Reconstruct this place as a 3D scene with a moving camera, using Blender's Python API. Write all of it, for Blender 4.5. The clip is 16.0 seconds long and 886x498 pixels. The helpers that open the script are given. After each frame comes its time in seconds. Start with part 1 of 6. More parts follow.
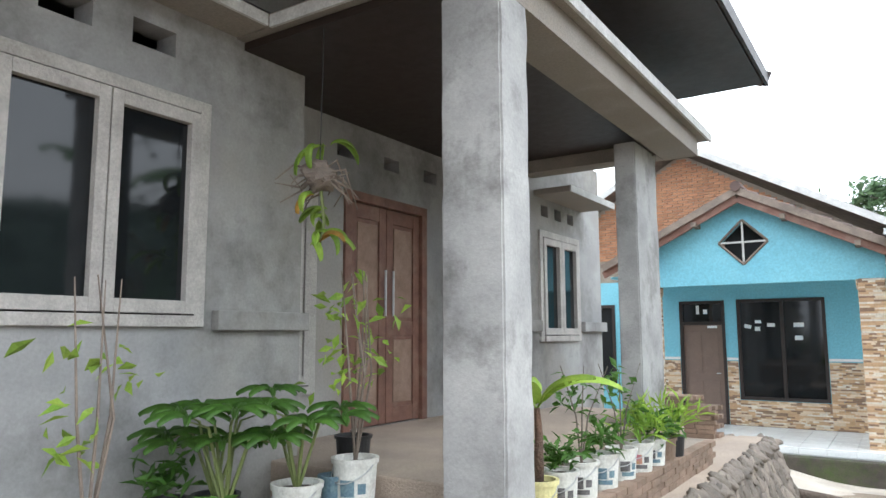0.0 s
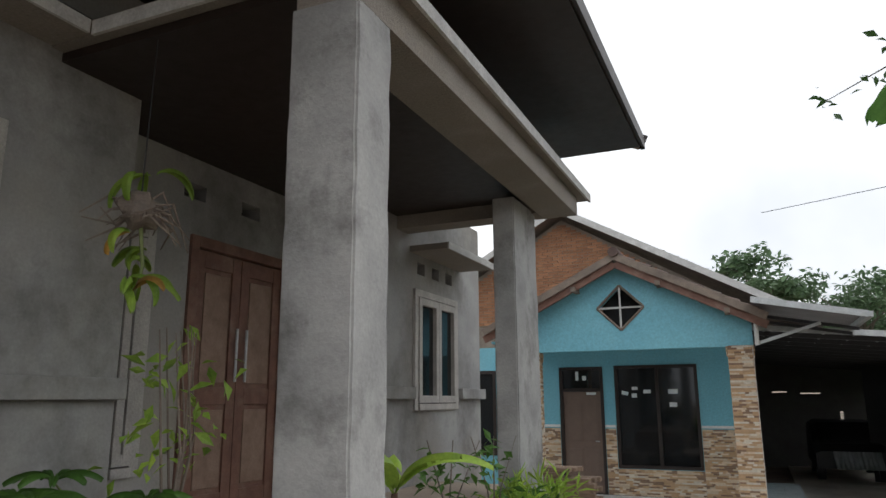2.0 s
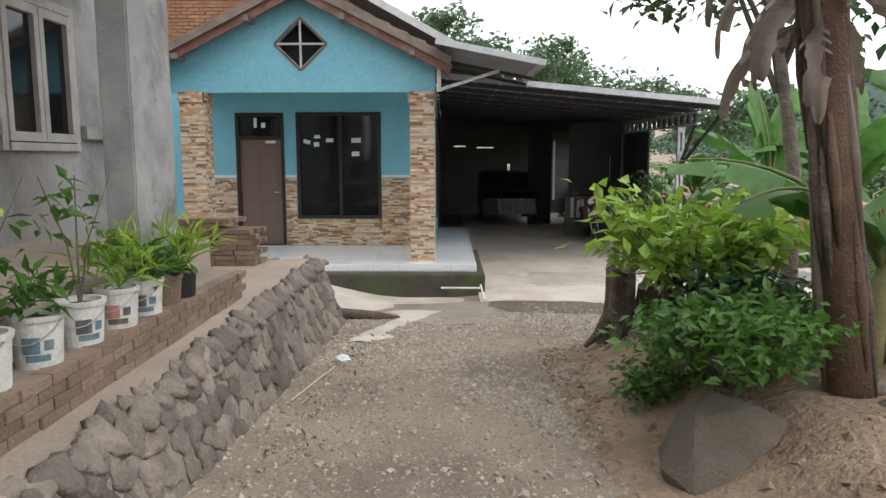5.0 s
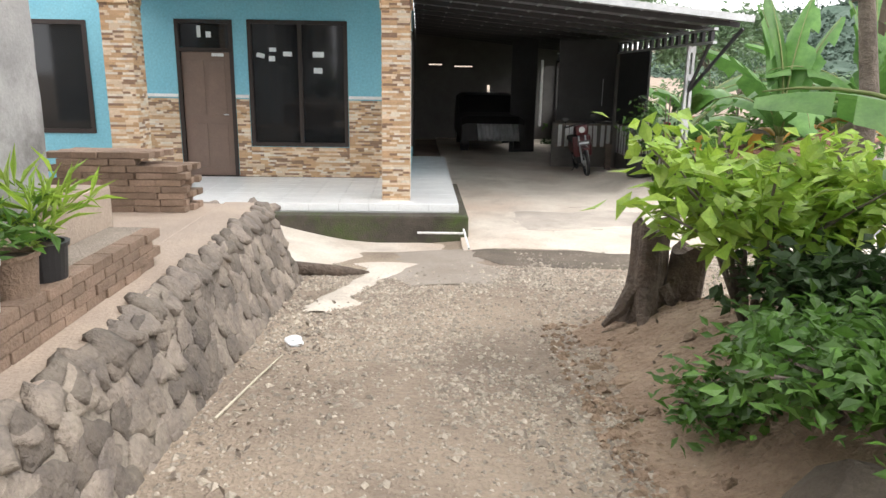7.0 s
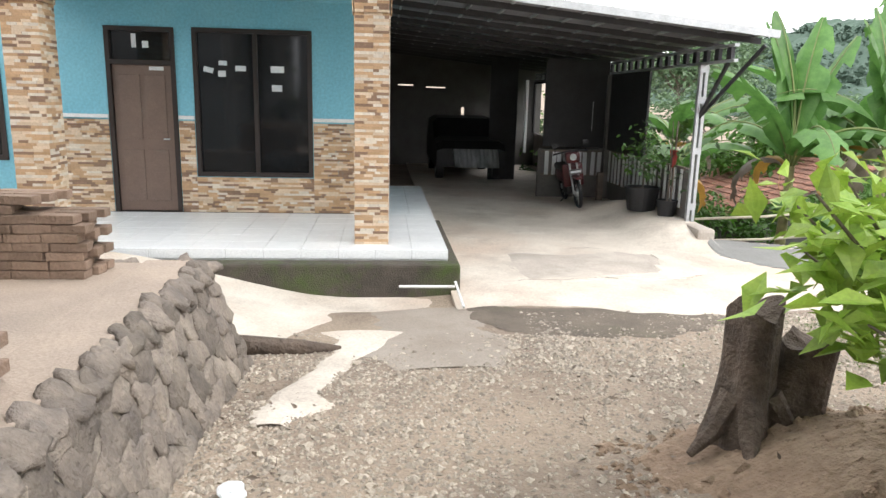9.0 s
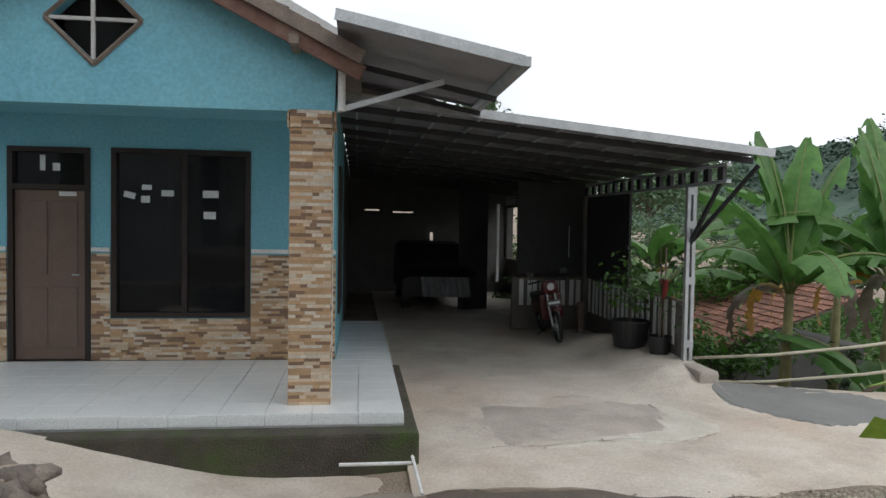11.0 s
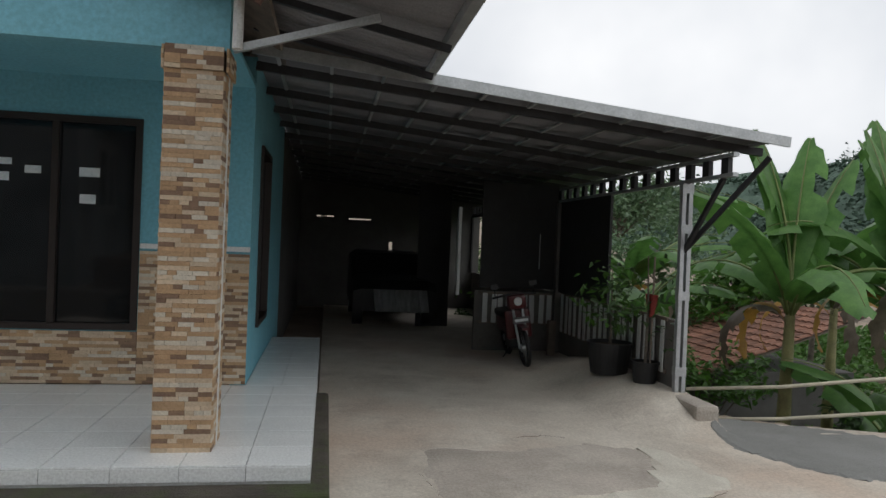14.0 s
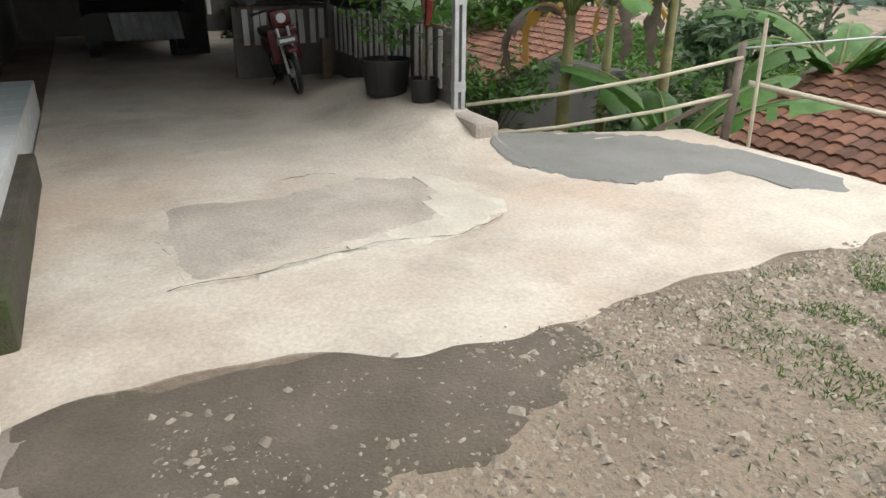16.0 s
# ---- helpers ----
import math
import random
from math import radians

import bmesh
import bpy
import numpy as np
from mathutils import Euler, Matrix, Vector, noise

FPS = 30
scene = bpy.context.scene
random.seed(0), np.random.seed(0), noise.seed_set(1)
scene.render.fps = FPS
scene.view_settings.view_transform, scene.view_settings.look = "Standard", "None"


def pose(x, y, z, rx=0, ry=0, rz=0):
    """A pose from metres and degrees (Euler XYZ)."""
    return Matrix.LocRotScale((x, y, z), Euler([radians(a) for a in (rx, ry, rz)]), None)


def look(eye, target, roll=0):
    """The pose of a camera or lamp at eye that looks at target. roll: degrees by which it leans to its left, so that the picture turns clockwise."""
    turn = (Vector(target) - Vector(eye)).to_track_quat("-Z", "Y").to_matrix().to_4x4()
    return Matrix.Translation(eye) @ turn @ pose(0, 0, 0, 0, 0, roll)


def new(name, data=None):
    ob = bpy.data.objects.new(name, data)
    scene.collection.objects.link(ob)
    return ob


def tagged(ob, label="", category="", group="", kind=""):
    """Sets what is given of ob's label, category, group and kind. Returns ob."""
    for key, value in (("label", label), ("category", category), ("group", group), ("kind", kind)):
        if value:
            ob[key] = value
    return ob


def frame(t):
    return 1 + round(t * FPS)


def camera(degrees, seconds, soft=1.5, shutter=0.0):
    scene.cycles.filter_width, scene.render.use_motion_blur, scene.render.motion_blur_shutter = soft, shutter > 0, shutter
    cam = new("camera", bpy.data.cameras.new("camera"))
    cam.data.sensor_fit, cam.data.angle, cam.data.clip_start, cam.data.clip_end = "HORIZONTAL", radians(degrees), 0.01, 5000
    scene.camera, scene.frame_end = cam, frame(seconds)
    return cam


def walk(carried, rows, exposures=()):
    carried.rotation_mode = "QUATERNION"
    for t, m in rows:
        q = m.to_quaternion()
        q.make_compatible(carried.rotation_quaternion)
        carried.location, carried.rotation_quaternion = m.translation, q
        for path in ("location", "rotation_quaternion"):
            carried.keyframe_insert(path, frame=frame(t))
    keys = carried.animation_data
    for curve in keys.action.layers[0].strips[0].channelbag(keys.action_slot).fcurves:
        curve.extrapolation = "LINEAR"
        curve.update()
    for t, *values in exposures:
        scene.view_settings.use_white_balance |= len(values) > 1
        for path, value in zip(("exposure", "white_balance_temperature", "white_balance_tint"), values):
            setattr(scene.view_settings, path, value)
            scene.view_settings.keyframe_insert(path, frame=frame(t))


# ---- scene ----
cam = camera(64.7, 16.0)
PATH = [
    (0, (3.935, -15.09, 2.247), (2.848, -13.429, 2.49), -0.2),
    (0.5, (3.973, -14.897, 2.218), (2.922, -13.199, 2.329), -0.1),
    (1, (3.929, -14.739, 2.223), (2.946, -12.999, 2.304), -1.0),
    (1.5, (3.862, -14.595, 2.246), (3.029, -12.81, 2.594), 0.8),
    (2, (3.789, -14.477, 2.267), (2.997, -12.689, 2.69), -0.3),
    (2.5, (3.825, -14.408, 2.302), (3.141, -12.56, 2.641), -2.1),
    (3, (3.947, -14.336, 2.22), (3.518, -12.393, 2.422), -3.1),
    (3.5, (4.048, -14.09, 2.161), (3.787, -12.108, 2.208), -1.5),
    (4, (3.944, -13.747, 2.133), (3.592, -11.779, 2.1), -0.4),
    (4.5, (3.941, -13.52, 2.076), (3.861, -11.528, 1.916), -1.1),
    (4.7, (3.94, -13.389, 2.087), (3.898, -11.401, 1.872), -0.7),
    (6.8, (3.906, -11.847, 2.119), (4.052, -9.885, 1.762), 0.5),
    (7, (3.861, -11.655, 2.11), (3.932, -9.714, 1.63), 0.9),
    (7.5, (3.776, -11.238, 2.083), (3.864, -9.297, 1.608), 0.5),
    (8, (3.674, -10.791, 2.072), (3.874, -8.901, 1.448), 0.5),
    (8.5, (3.603, -10.43, 2.077), (3.69, -8.523, 1.482), 0.6),
    (9, (3.669, -9.959, 2.07), (3.844, -8.011, 1.652), 1.4),
    (9.5, (3.714, -9.577, 2.142), (3.871, -7.6, 1.881), 0.5),
    (10, (3.811, -9.171, 2.164), (4.026, -7.191, 1.975), 0.5),
    (10.2, (3.895, -9.067, 2.199), (4.088, -7.081, 2.054), 1.5),
    (12.3, (4.027, -7.826, 1.932), (4.504, -5.884, 1.983), 3.4),
    (12.5, (4.055, -7.778, 1.977), (4.588, -5.855, 2.107), 5.2),
    (13, (4.206, -7.525, 1.938), (4.816, -5.621, 1.955), 2.7),
    (13.5, (4.455, -7.255, 1.892), (4.895, -5.306, 1.978), 2.3),
    (14, (4.445, -6.951, 1.889), (4.773, -4.978, 1.871), 2.3),
    (14.5, (4.525, -6.685, 1.927), (4.759, -4.703, 2.065), 3.3),
    (15, (4.635, -6.446, 1.876), (4.831, -4.471, 1.629), 1.3),
    (15.5, (4.871, -6.315, 1.826), (5.375, -4.47, 1.24), 0.7),
    (16, (5.056, -6.144, 1.798), (5.867, -4.488, 1.024), 0.3),
]
EXPOSURES = [(0, 0.9, 6050, 8), (0.5, 0.7, 6080, 8), (1.1, 0.6, 6100, 8), (1.6, -0.1, 6400, 10), (2.5, -0.6, 6450, 10), (3.5, -0.68, 6500, 10), (4.2, -0.1, 6500, 10), (4.7, 0.06, 6500, 11), (6.8, 0.75, 6750, 13), (8.2, 1.0, 6750, 13), (9.0, 0.85, 6600, 12), (9.6, 0.3, 6400, 10), (10.2, 0.0, 6350, 10), (12.3, -1.05, 6400, 10), (13.5, -1.0, 6450, 10), (14.6, -0.4, 6550, 10), (15.2, 0.12, 6700, 10), (16, 0.2, 6750, 10)]
walk(cam, [(t, look(eye, target, roll)) for t, eye, target, roll in PATH], EXPOSURES)

# ---- light ----
world = bpy.data.worlds.new("overcast_sky")
scene.world = world
world.use_nodes = True
wn, wl = world.node_tree.nodes, world.node_tree.links
sky = wn.new("ShaderNodeTexSky")
sky.sky_type = "NISHITA"
sky.sun_disc = False
sky.sun_elevation = radians(55)
sky.sun_rotation = radians(120)
sky.dust_density = 4.0
sky.air_density = 1.0
pale = wn.new("ShaderNodeHueSaturation")
pale.inputs["Saturation"].default_value = 0.16
wl.new(sky.outputs[0], pale.inputs["Color"])
cloud = wn.new("ShaderNodeMix")
cloud.data_type = "RGBA"
cloud.inputs["Factor"].default_value = 0.75
cloud.inputs[7].default_value = (9.0, 9.2, 9.5, 1)
wl.new(pale.outputs[0], cloud.inputs[6])
puff = wn.new("ShaderNodeTexNoise")
puff.inputs["Scale"].default_value, puff.inputs["Detail"].default_value = 2.2, 5.0
tone = wn.new("ShaderNodeMix")
tone.data_type = "RGBA"
tone.inputs[6].default_value, tone.inputs[7].default_value = (3.5, 4.2, 5.2, 1), (15.5, 15.3, 15.0, 1)
wl.new(puff.outputs["Fac"], tone.inputs["Factor"])
wl.new(tone.outputs[2], cloud.inputs[7])
wl.new(cloud.outputs[2], wn["Background"].inputs["Color"])
wn["Background"].inputs["Strength"].default_value = 0.19
sun = new("sun", bpy.data.lights.new("sun", "SUN"))
sun.data.energy = 0.5
sun.data.angle = radians(25)
sun.data.color = (1.0, 0.96, 0.9)
sun.matrix_world = look((0, 0, 30), (0 - 30 * math.cos(radians(55)) * math.sin(radians(120)), 0 - 30 * math.cos(radians(55)) * math.cos(radians(120)), 30 - 30 * math.sin(radians(55))))


# ---- materials ----
def mat(name, a, b=None, scale=3.0, rough=0.85, metal=0.0, bump=0.3, fine=60.0, stain=None, stain_scale=0.9, stain_amount=0.5, spread=0.0, broad=None, grit=1.0):
    """A surface of two mixed tones, fine grain in its relief and, where given, stains of a third tone."""
    m = bpy.data.materials.new(name)
    m.use_nodes = True
    n, l = m.node_tree.nodes, m.node_tree.links
    p = n["Principled BSDF"]
    b = b or tuple(v * 0.75 for v in a)
    co = n.new("ShaderNodeNewGeometry").outputs["Position"]

    def noise_tex(s, detail=6.0, ro=0.6):
        t = n.new("ShaderNodeTexNoise")
        t.inputs["Scale"].default_value, t.inputs["Detail"].default_value, t.inputs["Roughness"].default_value = s, detail, ro
        l.new(co, t.inputs["Vector"])
        return t.outputs["Fac"]

    def ramp(src, lo, hi):
        r = n.new("ShaderNodeMapRange")
        r.inputs["From Min"].default_value, r.inputs["From Max"].default_value = lo, hi
        l.new(src, r.inputs["Value"])
        return r.outputs["Result"]

    def mix(f, c, d):
        x = n.new("ShaderNodeMix")
        x.data_type = "RGBA"
        l.new(f, x.inputs["Factor"])
        for sock, v in ((x.inputs[6], c), (x.inputs[7], d)):
            if isinstance(v, tuple):
                sock.default_value = (*v, 1)
            else:
                l.new(v, sock)
        return x.outputs[2]

    col = mix(ramp(noise_tex(scale), 0.32, 0.68), a, b)
    if broad:
        col = mix(ramp(noise_tex(0.33, 5.0, 0.65), 0.48, 0.75), col, broad)
    if stain:
        f = ramp(noise_tex(stain_scale, 9.0, 0.7), 0.5, 0.72)
        k = n.new("ShaderNodeMath")
        k.operation = "MULTIPLY"
        k.inputs[1].default_value = stain_amount
        l.new(f, k.inputs[0])
        col = mix(k.outputs[0], col, stain)
    g = ramp(noise_tex(fine, 3.0), 0.25, 0.75)
    grain = n.new("ShaderNodeHueSaturation")
    gv = n.new("ShaderNodeMapRange")
    gv.inputs["To Min"].default_value, gv.inputs["To Max"].default_value = 1 - 0.18 * grit, 1 + 0.15 * grit
    l.new(g, gv.inputs["Value"])
    l.new(gv.outputs["Result"], grain.inputs["Value"])
    l.new(col, grain.inputs["Color"])
    col = grain.outputs["Color"]
    if spread:
        info = n.new("ShaderNodeObjectInfo")
        isl = n.new("ShaderNodeNewGeometry")
        ad = n.new("ShaderNodeMath")
        ad.operation = "ADD"
        l.new(info.outputs["Random"], ad.inputs[0])
        l.new(isl.outputs["Random Per Island"], ad.inputs[1])
        fr = n.new("ShaderNodeMath")
        fr.operation = "FRACT"
        l.new(ad.outputs[0], fr.inputs[0])
        hs = n.new("ShaderNodeHueSaturation")
        rr = n.new("ShaderNodeMapRange")
        rr.inputs["To Min"].default_value, rr.inputs["To Max"].default_value = 1 - spread, 1 + spread
        l.new(fr.outputs[0], rr.inputs["Value"])
        l.new(rr.outputs["Result"], hs.inputs["Value"])
        l.new(col, hs.inputs["Color"])
        col = hs.outputs["Color"]
    l.new(col, p.inputs["Base Color"])
    p.inputs["Metallic"].default_value = metal
    rg = n.new("ShaderNodeMapRange")
    rg.inputs["To Min"].default_value, rg.inputs["To Max"].default_value = max(0.02, rough - 0.12), min(1, rough + 0.1)
    l.new(noise_tex(scale * 2.3), rg.inputs["Value"])
    l.new(rg.outputs["Result"], p.inputs["Roughness"])
    if bump:
        bm_ = n.new("ShaderNodeBump")
        bm_.inputs["Strength"].default_value = bump
        bm_.inputs["Distance"].default_value = 0.02
        sm = n.new("ShaderNodeMath")
        sm.operation = "ADD"
        l.new(g, sm.inputs[0])
        l.new(noise_tex(scale * 4, 5.0), sm.inputs[1])
        l.new(sm.outputs[0], bm_.inputs["Height"])
        l.new(bm_.outputs["Normal"], p.inputs["Normal"])
    return m


def leaf_mat(name, a, b, spread=0.25):
    m = mat(name, a, b, scale=5, rough=0.5, bump=0.05, spread=spread)
    p = m.node_tree.nodes["Principled BSDF"]
    n, l = m.node_tree.nodes, m.node_tree.links
    tr = n.new("ShaderNodeBsdfTranslucent")
    src = p.inputs["Base Color"].links[0].from_socket
    l.new(src, tr.inputs["Color"])
    ms = n.new("ShaderNodeMixShader")
    ms.inputs[0].default_value = 0.35
    out = n["Material Output"]
    l.new(p.outputs[0], ms.inputs[1])
    l.new(tr.outputs[0], ms.inputs[2])
    l.new(ms.outputs[0], out.inputs["Surface"])
    return m


def glass_mat(name, tint=(0.02, 0.025, 0.03)):
    m = bpy.data.materials.new(name)
    m.use_nodes = True
    p = m.node_tree.nodes["Principled BSDF"]
    p.inputs["Base Color"].default_value = (*tint, 1)
    p.inputs["Roughness"].default_value = 0.06
    p.inputs["IOR"].default_value = 1.5
    return m


PLASTER = mat("grey_plaster", (0.38, 0.38, 0.375), (0.25, 0.25, 0.255), 1.3, 0.9, bump=0.1, fine=45, stain=(0.13, 0.125, 0.12), stain_scale=0.8, stain_amount=1.0, grit=0.5, broad=(0.3, 0.27, 0.22))
PLASTER_COL = mat("column_plaster", (0.42, 0.42, 0.41), (0.25, 0.25, 0.25), 1.7, 0.9, bump=0.14, fine=50, stain=(0.1, 0.095, 0.09), stain_scale=1.5, stain_amount=1.0, grit=0.5)
SOFFIT = mat("soffit_concrete", (0.30, 0.27, 0.24), (0.2, 0.18, 0.16), 2, 0.9, stain=(0.42, 0.36, 0.29), stain_scale=2, stain_amount=0.5)
EDGE = mat("slab_edge_paint", (0.62, 0.62, 0.6), (0.45, 0.45, 0.44), 6, 0.8)
PORCH = mat("porch_screed", (0.42, 0.34, 0.27), (0.33, 0.27, 0.22), 2, 0.85, stain=(0.24, 0.2, 0.17))
BLUE = mat("sky_blue_paint", (0.20, 0.50, 0.60), (0.17, 0.45, 0.56), 1.2, 0.6, bump=0.03, fine=30, stain=(0.3, 0.52, 0.58), stain_scale=0.8, stain_amount=0.3)
WHITE = mat("white_paint", (0.78, 0.79, 0.78), (0.66, 0.67, 0.66), 4, 0.6, bump=0.1)
TILE = mat("white_floor_tile", (0.82, 0.85, 0.85), (0.76, 0.79, 0.8), 3, 0.2, bump=0.02)
JOINT = mat("tile_joint", (0.6, 0.62, 0.62), None, 8, 0.9)
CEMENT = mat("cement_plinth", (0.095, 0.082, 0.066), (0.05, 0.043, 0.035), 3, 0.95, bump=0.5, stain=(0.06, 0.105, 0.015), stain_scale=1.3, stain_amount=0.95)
CONCRETE = mat("yard_concrete", (0.64, 0.59, 0.51), (0.52, 0.47, 0.4), 1.3, 0.85, bump=0.2, fine=40, stain=(0.34, 0.29, 0.24), stain_scale=1.1, stain_amount=0.7, broad=(0.54, 0.42, 0.33))
SLAB_DARK = mat("grey_slab", (0.24, 0.24, 0.23), (0.2, 0.2, 0.19), 2, 0.9)
EARTH = mat("trodden_earth", (0.36, 0.29, 0.22), (0.24, 0.19, 0.145), 1.1, 0.95, bump=0.9, fine=35, stain=(0.15, 0.12, 0.095), stain_scale=0.55, stain_amount=0.8)
PALE_CEMENT = mat("pale_cement", (0.62, 0.59, 0.51), (0.52, 0.48, 0.41), 3, 0.85, bump=0.15, stain=(0.42, 0.38, 0.32), stain_scale=2.5)
WORN_CEMENT = mat("worn_cement", (0.33, 0.29, 0.245), (0.27, 0.23, 0.19), 2, 0.92, bump=0.2, stain=(0.22, 0.18, 0.14), stain_scale=1.5)
OLD_CONCRETE = mat("old_concrete", (0.5, 0.45, 0.39), (0.37, 0.33, 0.285), 1.6, 0.9, bump=0.3, fine=40, stain=(0.58, 0.54, 0.47), stain_scale=1.3, stain_amount=0.8)
BANK = mat("bank_soil", (0.34, 0.25, 0.175), (0.21, 0.145, 0.1), 2.2, 1.0, bump=1.0, fine=22, stain=(0.4, 0.32, 0.24), stain_scale=2.0, spread=0.2)
DAMP_EARTH = mat("damp_dark_earth", (0.17, 0.14, 0.11), (0.115, 0.095, 0.075), 2.5, 0.95, bump=0.5, stain=(0.09, 0.1, 0.045), stain_scale=1.5)
GRAVEL = mat("gravel", (0.43, 0.38, 0.31), (0.3, 0.26, 0.21), 6, 0.9, spread=0.35)
STONE = mat("field_stone", (0.25, 0.21, 0.17), (0.14, 0.12, 0.105), 5, 0.9, bump=0.7, fine=30, spread=0.35, stain=(0.33, 0.29, 0.23), stain_scale=3)
MORTAR = mat("mortar", (0.33, 0.285, 0.235), (0.23, 0.2, 0.165), 4, 0.95, bump=0.6)
BRICK = mat("old_brick", (0.27, 0.19, 0.14), (0.2, 0.14, 0.1), 5, 0.92, bump=0.5, spread=0.2, stain=(0.12, 0.1, 0.08))
ORANGE_BRICK = mat("orange_brick", (0.42, 0.22, 0.12), (0.33, 0.16, 0.09), 5, 0.9, bump=0.4, spread=0.2)
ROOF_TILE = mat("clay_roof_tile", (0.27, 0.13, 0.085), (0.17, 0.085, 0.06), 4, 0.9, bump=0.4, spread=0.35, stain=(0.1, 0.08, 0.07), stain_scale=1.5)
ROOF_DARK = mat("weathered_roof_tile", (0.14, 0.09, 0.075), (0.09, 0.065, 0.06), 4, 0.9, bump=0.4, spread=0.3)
TIN = mat("grey_roof_sheet", (0.27, 0.265, 0.28), (0.2, 0.195, 0.21), 2, 0.6, bump=0.1)
STEEL = mat("galvanised_steel", (0.55, 0.57, 0.58), (0.42, 0.44, 0.45), 6, 0.45, metal=0.6, bump=0.05)
DARK_STEEL = mat("dark_steel", (0.06, 0.06, 0.065), None, 6, 0.5, metal=0.5, bump=0.05)
TEAK = mat("raw_teak", (0.2, 0.1, 0.07), (0.13, 0.062, 0.045), 7, 0.6, bump=0.15, fine=90, stain=(0.3, 0.22, 0.17), stain_scale=3)
TEAK_PALE = mat("weathered_teak_panel", (0.29, 0.2, 0.15), (0.2, 0.125, 0.09), 6, 0.7, bump=0.12, fine=90)
BROWN_DOOR = mat("brown_door_paint", (0.17, 0.115, 0.09), (0.14, 0.095, 0.075), 4, 0.5, bump=0.08)
# Paint of the dark frames; also the near-black tone for porch shade.
DARK_FRAME_AND_SHADE = mat("dark_frame_paint_and_shade", (0.025, 0.016, 0.013), None, 5, 0.5, bump=0.05)
FRAME_GREY = mat("bare_grey_frame", (0.52, 0.5, 0.47), (0.38, 0.36, 0.34), 5, 0.85, bump=0.25, stain=(0.24, 0.22, 0.2))
OLD_WOOD = mat("weathered_wood", (0.26, 0.21, 0.17), (0.16, 0.13, 0.11), 5, 0.9, bump=0.3)
STUMP = mat("stump_wood", (0.14, 0.105, 0.08), (0.07, 0.055, 0.045), 6, 0.95, bump=0.8, fine=25, stain=(0.22, 0.18, 0.14), stain_scale=4)
BAMBOO = mat("bleached_bamboo", (0.6, 0.55, 0.42), (0.46, 0.42, 0.33), 6, 0.6, bump=0.1)
BLACK_PLASTIC = mat("black_plastic", (0.02, 0.02, 0.022), None, 5, 0.5, bump=0.05)
GLASS = glass_mat("dark_window_glass", (0.01, 0.012, 0.014))
# Near-black colour carries the shade of rooms behind windows and vent.
ROOM_SHADE = mat("interior_shade_black", (0.03, 0.03, 0.03), None, 3, 0.9)
GREY_BOARD = mat("grey_cement_board", (0.2, 0.185, 0.17), (0.14, 0.13, 0.12), 2, 0.9, stain=(0.09, 0.085, 0.08))
# Grey lowered so that the carport's shade sits in the wall colour.
DARKENED_WALL = mat("darkened_block_wall", (0.14, 0.135, 0.13), (0.1, 0.095, 0.09), 2, 0.9)
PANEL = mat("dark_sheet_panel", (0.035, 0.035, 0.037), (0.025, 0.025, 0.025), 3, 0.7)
PAPER = mat("white_sticker", (0.75, 0.77, 0.77), (0.6, 0.64, 0.66), 9, 0.6, bump=0)
LEAF = leaf_mat("green_leaf", (0.09, 0.2, 0.03), (0.05, 0.13, 0.02))
LEAF_LIGHT = leaf_mat("light_green_leaf", (0.36, 0.5, 0.075), (0.2, 0.36, 0.05))
LEAF_DARK = leaf_mat("dark_leaf", (0.05, 0.1, 0.03), (0.03, 0.07, 0.02))
# Far foliage: distance haze is mixed into this paler green.
LEAF_HAZED = leaf_mat("far_leaf_hazed", (0.14, 0.22, 0.11), (0.085, 0.15, 0.075))
BANANA_LEAF = leaf_mat("banana_leaf", (0.12, 0.26, 0.06), (0.06, 0.16, 0.035))
DRY_LEAF = leaf_mat("dry_banana_leaf", (0.24, 0.195, 0.155), (0.14, 0.11, 0.085))
ORANGE_LEAF = leaf_mat("yellowed_leaf", (0.6, 0.33, 0.07), (0.45, 0.25, 0.06))
STEM = mat("green_stem", (0.2, 0.24, 0.08), (0.14, 0.17, 0.06), 8, 0.6, bump=0.1)
BARK = mat("tree_bark", (0.2, 0.17, 0.14), (0.11, 0.09, 0.075), 7, 0.95, bump=0.8, fine=20)
BANANA_TRUNK = mat("banana_trunk", (0.17, 0.095, 0.06), (0.075, 0.045, 0.035), 6, 0.8, bump=0.6, stain=(0.24, 0.18, 0.13), stain_scale=3)
BANANA_STEM = mat("pale_banana_stem", (0.3, 0.28, 0.12), (0.19, 0.18, 0.08), 5, 0.6, bump=0.3, stain=(0.16, 0.09, 0.05), stain_scale=2.5)
PAIL = mat("white_pail", (0.7, 0.7, 0.66), (0.55, 0.55, 0.5), 5, 0.6, bump=0.05, stain=(0.32, 0.28, 0.22), stain_scale=6, stain_amount=0.6)
PAIL_YELLOW = mat("yellow_pail", (0.68, 0.63, 0.3), (0.6, 0.56, 0.28), 5, 0.6, bump=0.05, stain=(0.4, 0.34, 0.2), stain_scale=6)
SOIL = mat("pot_soil", (0.07, 0.05, 0.035), None, 12, 1.0, bump=0.8)
# Bluish green with the haze painted in, for hill and woodland.
HILL = mat("wooded_hill_hazed", (0.085, 0.135, 0.1), (0.045, 0.08, 0.058), 0.2, 0.95, bump=0.5, fine=2)


# ---- building blocks ----
def mesh_of(bm, material, smooth=False):
    me = bpy.data.meshes.new("mesh")
    if smooth:
        for f in bm.faces:
            f.smooth = True
    bm.to_mesh(me)
    bm.free()
    for mt in material if isinstance(material, (list, tuple)) else [material]:
        me.materials.append(mt)
    return me


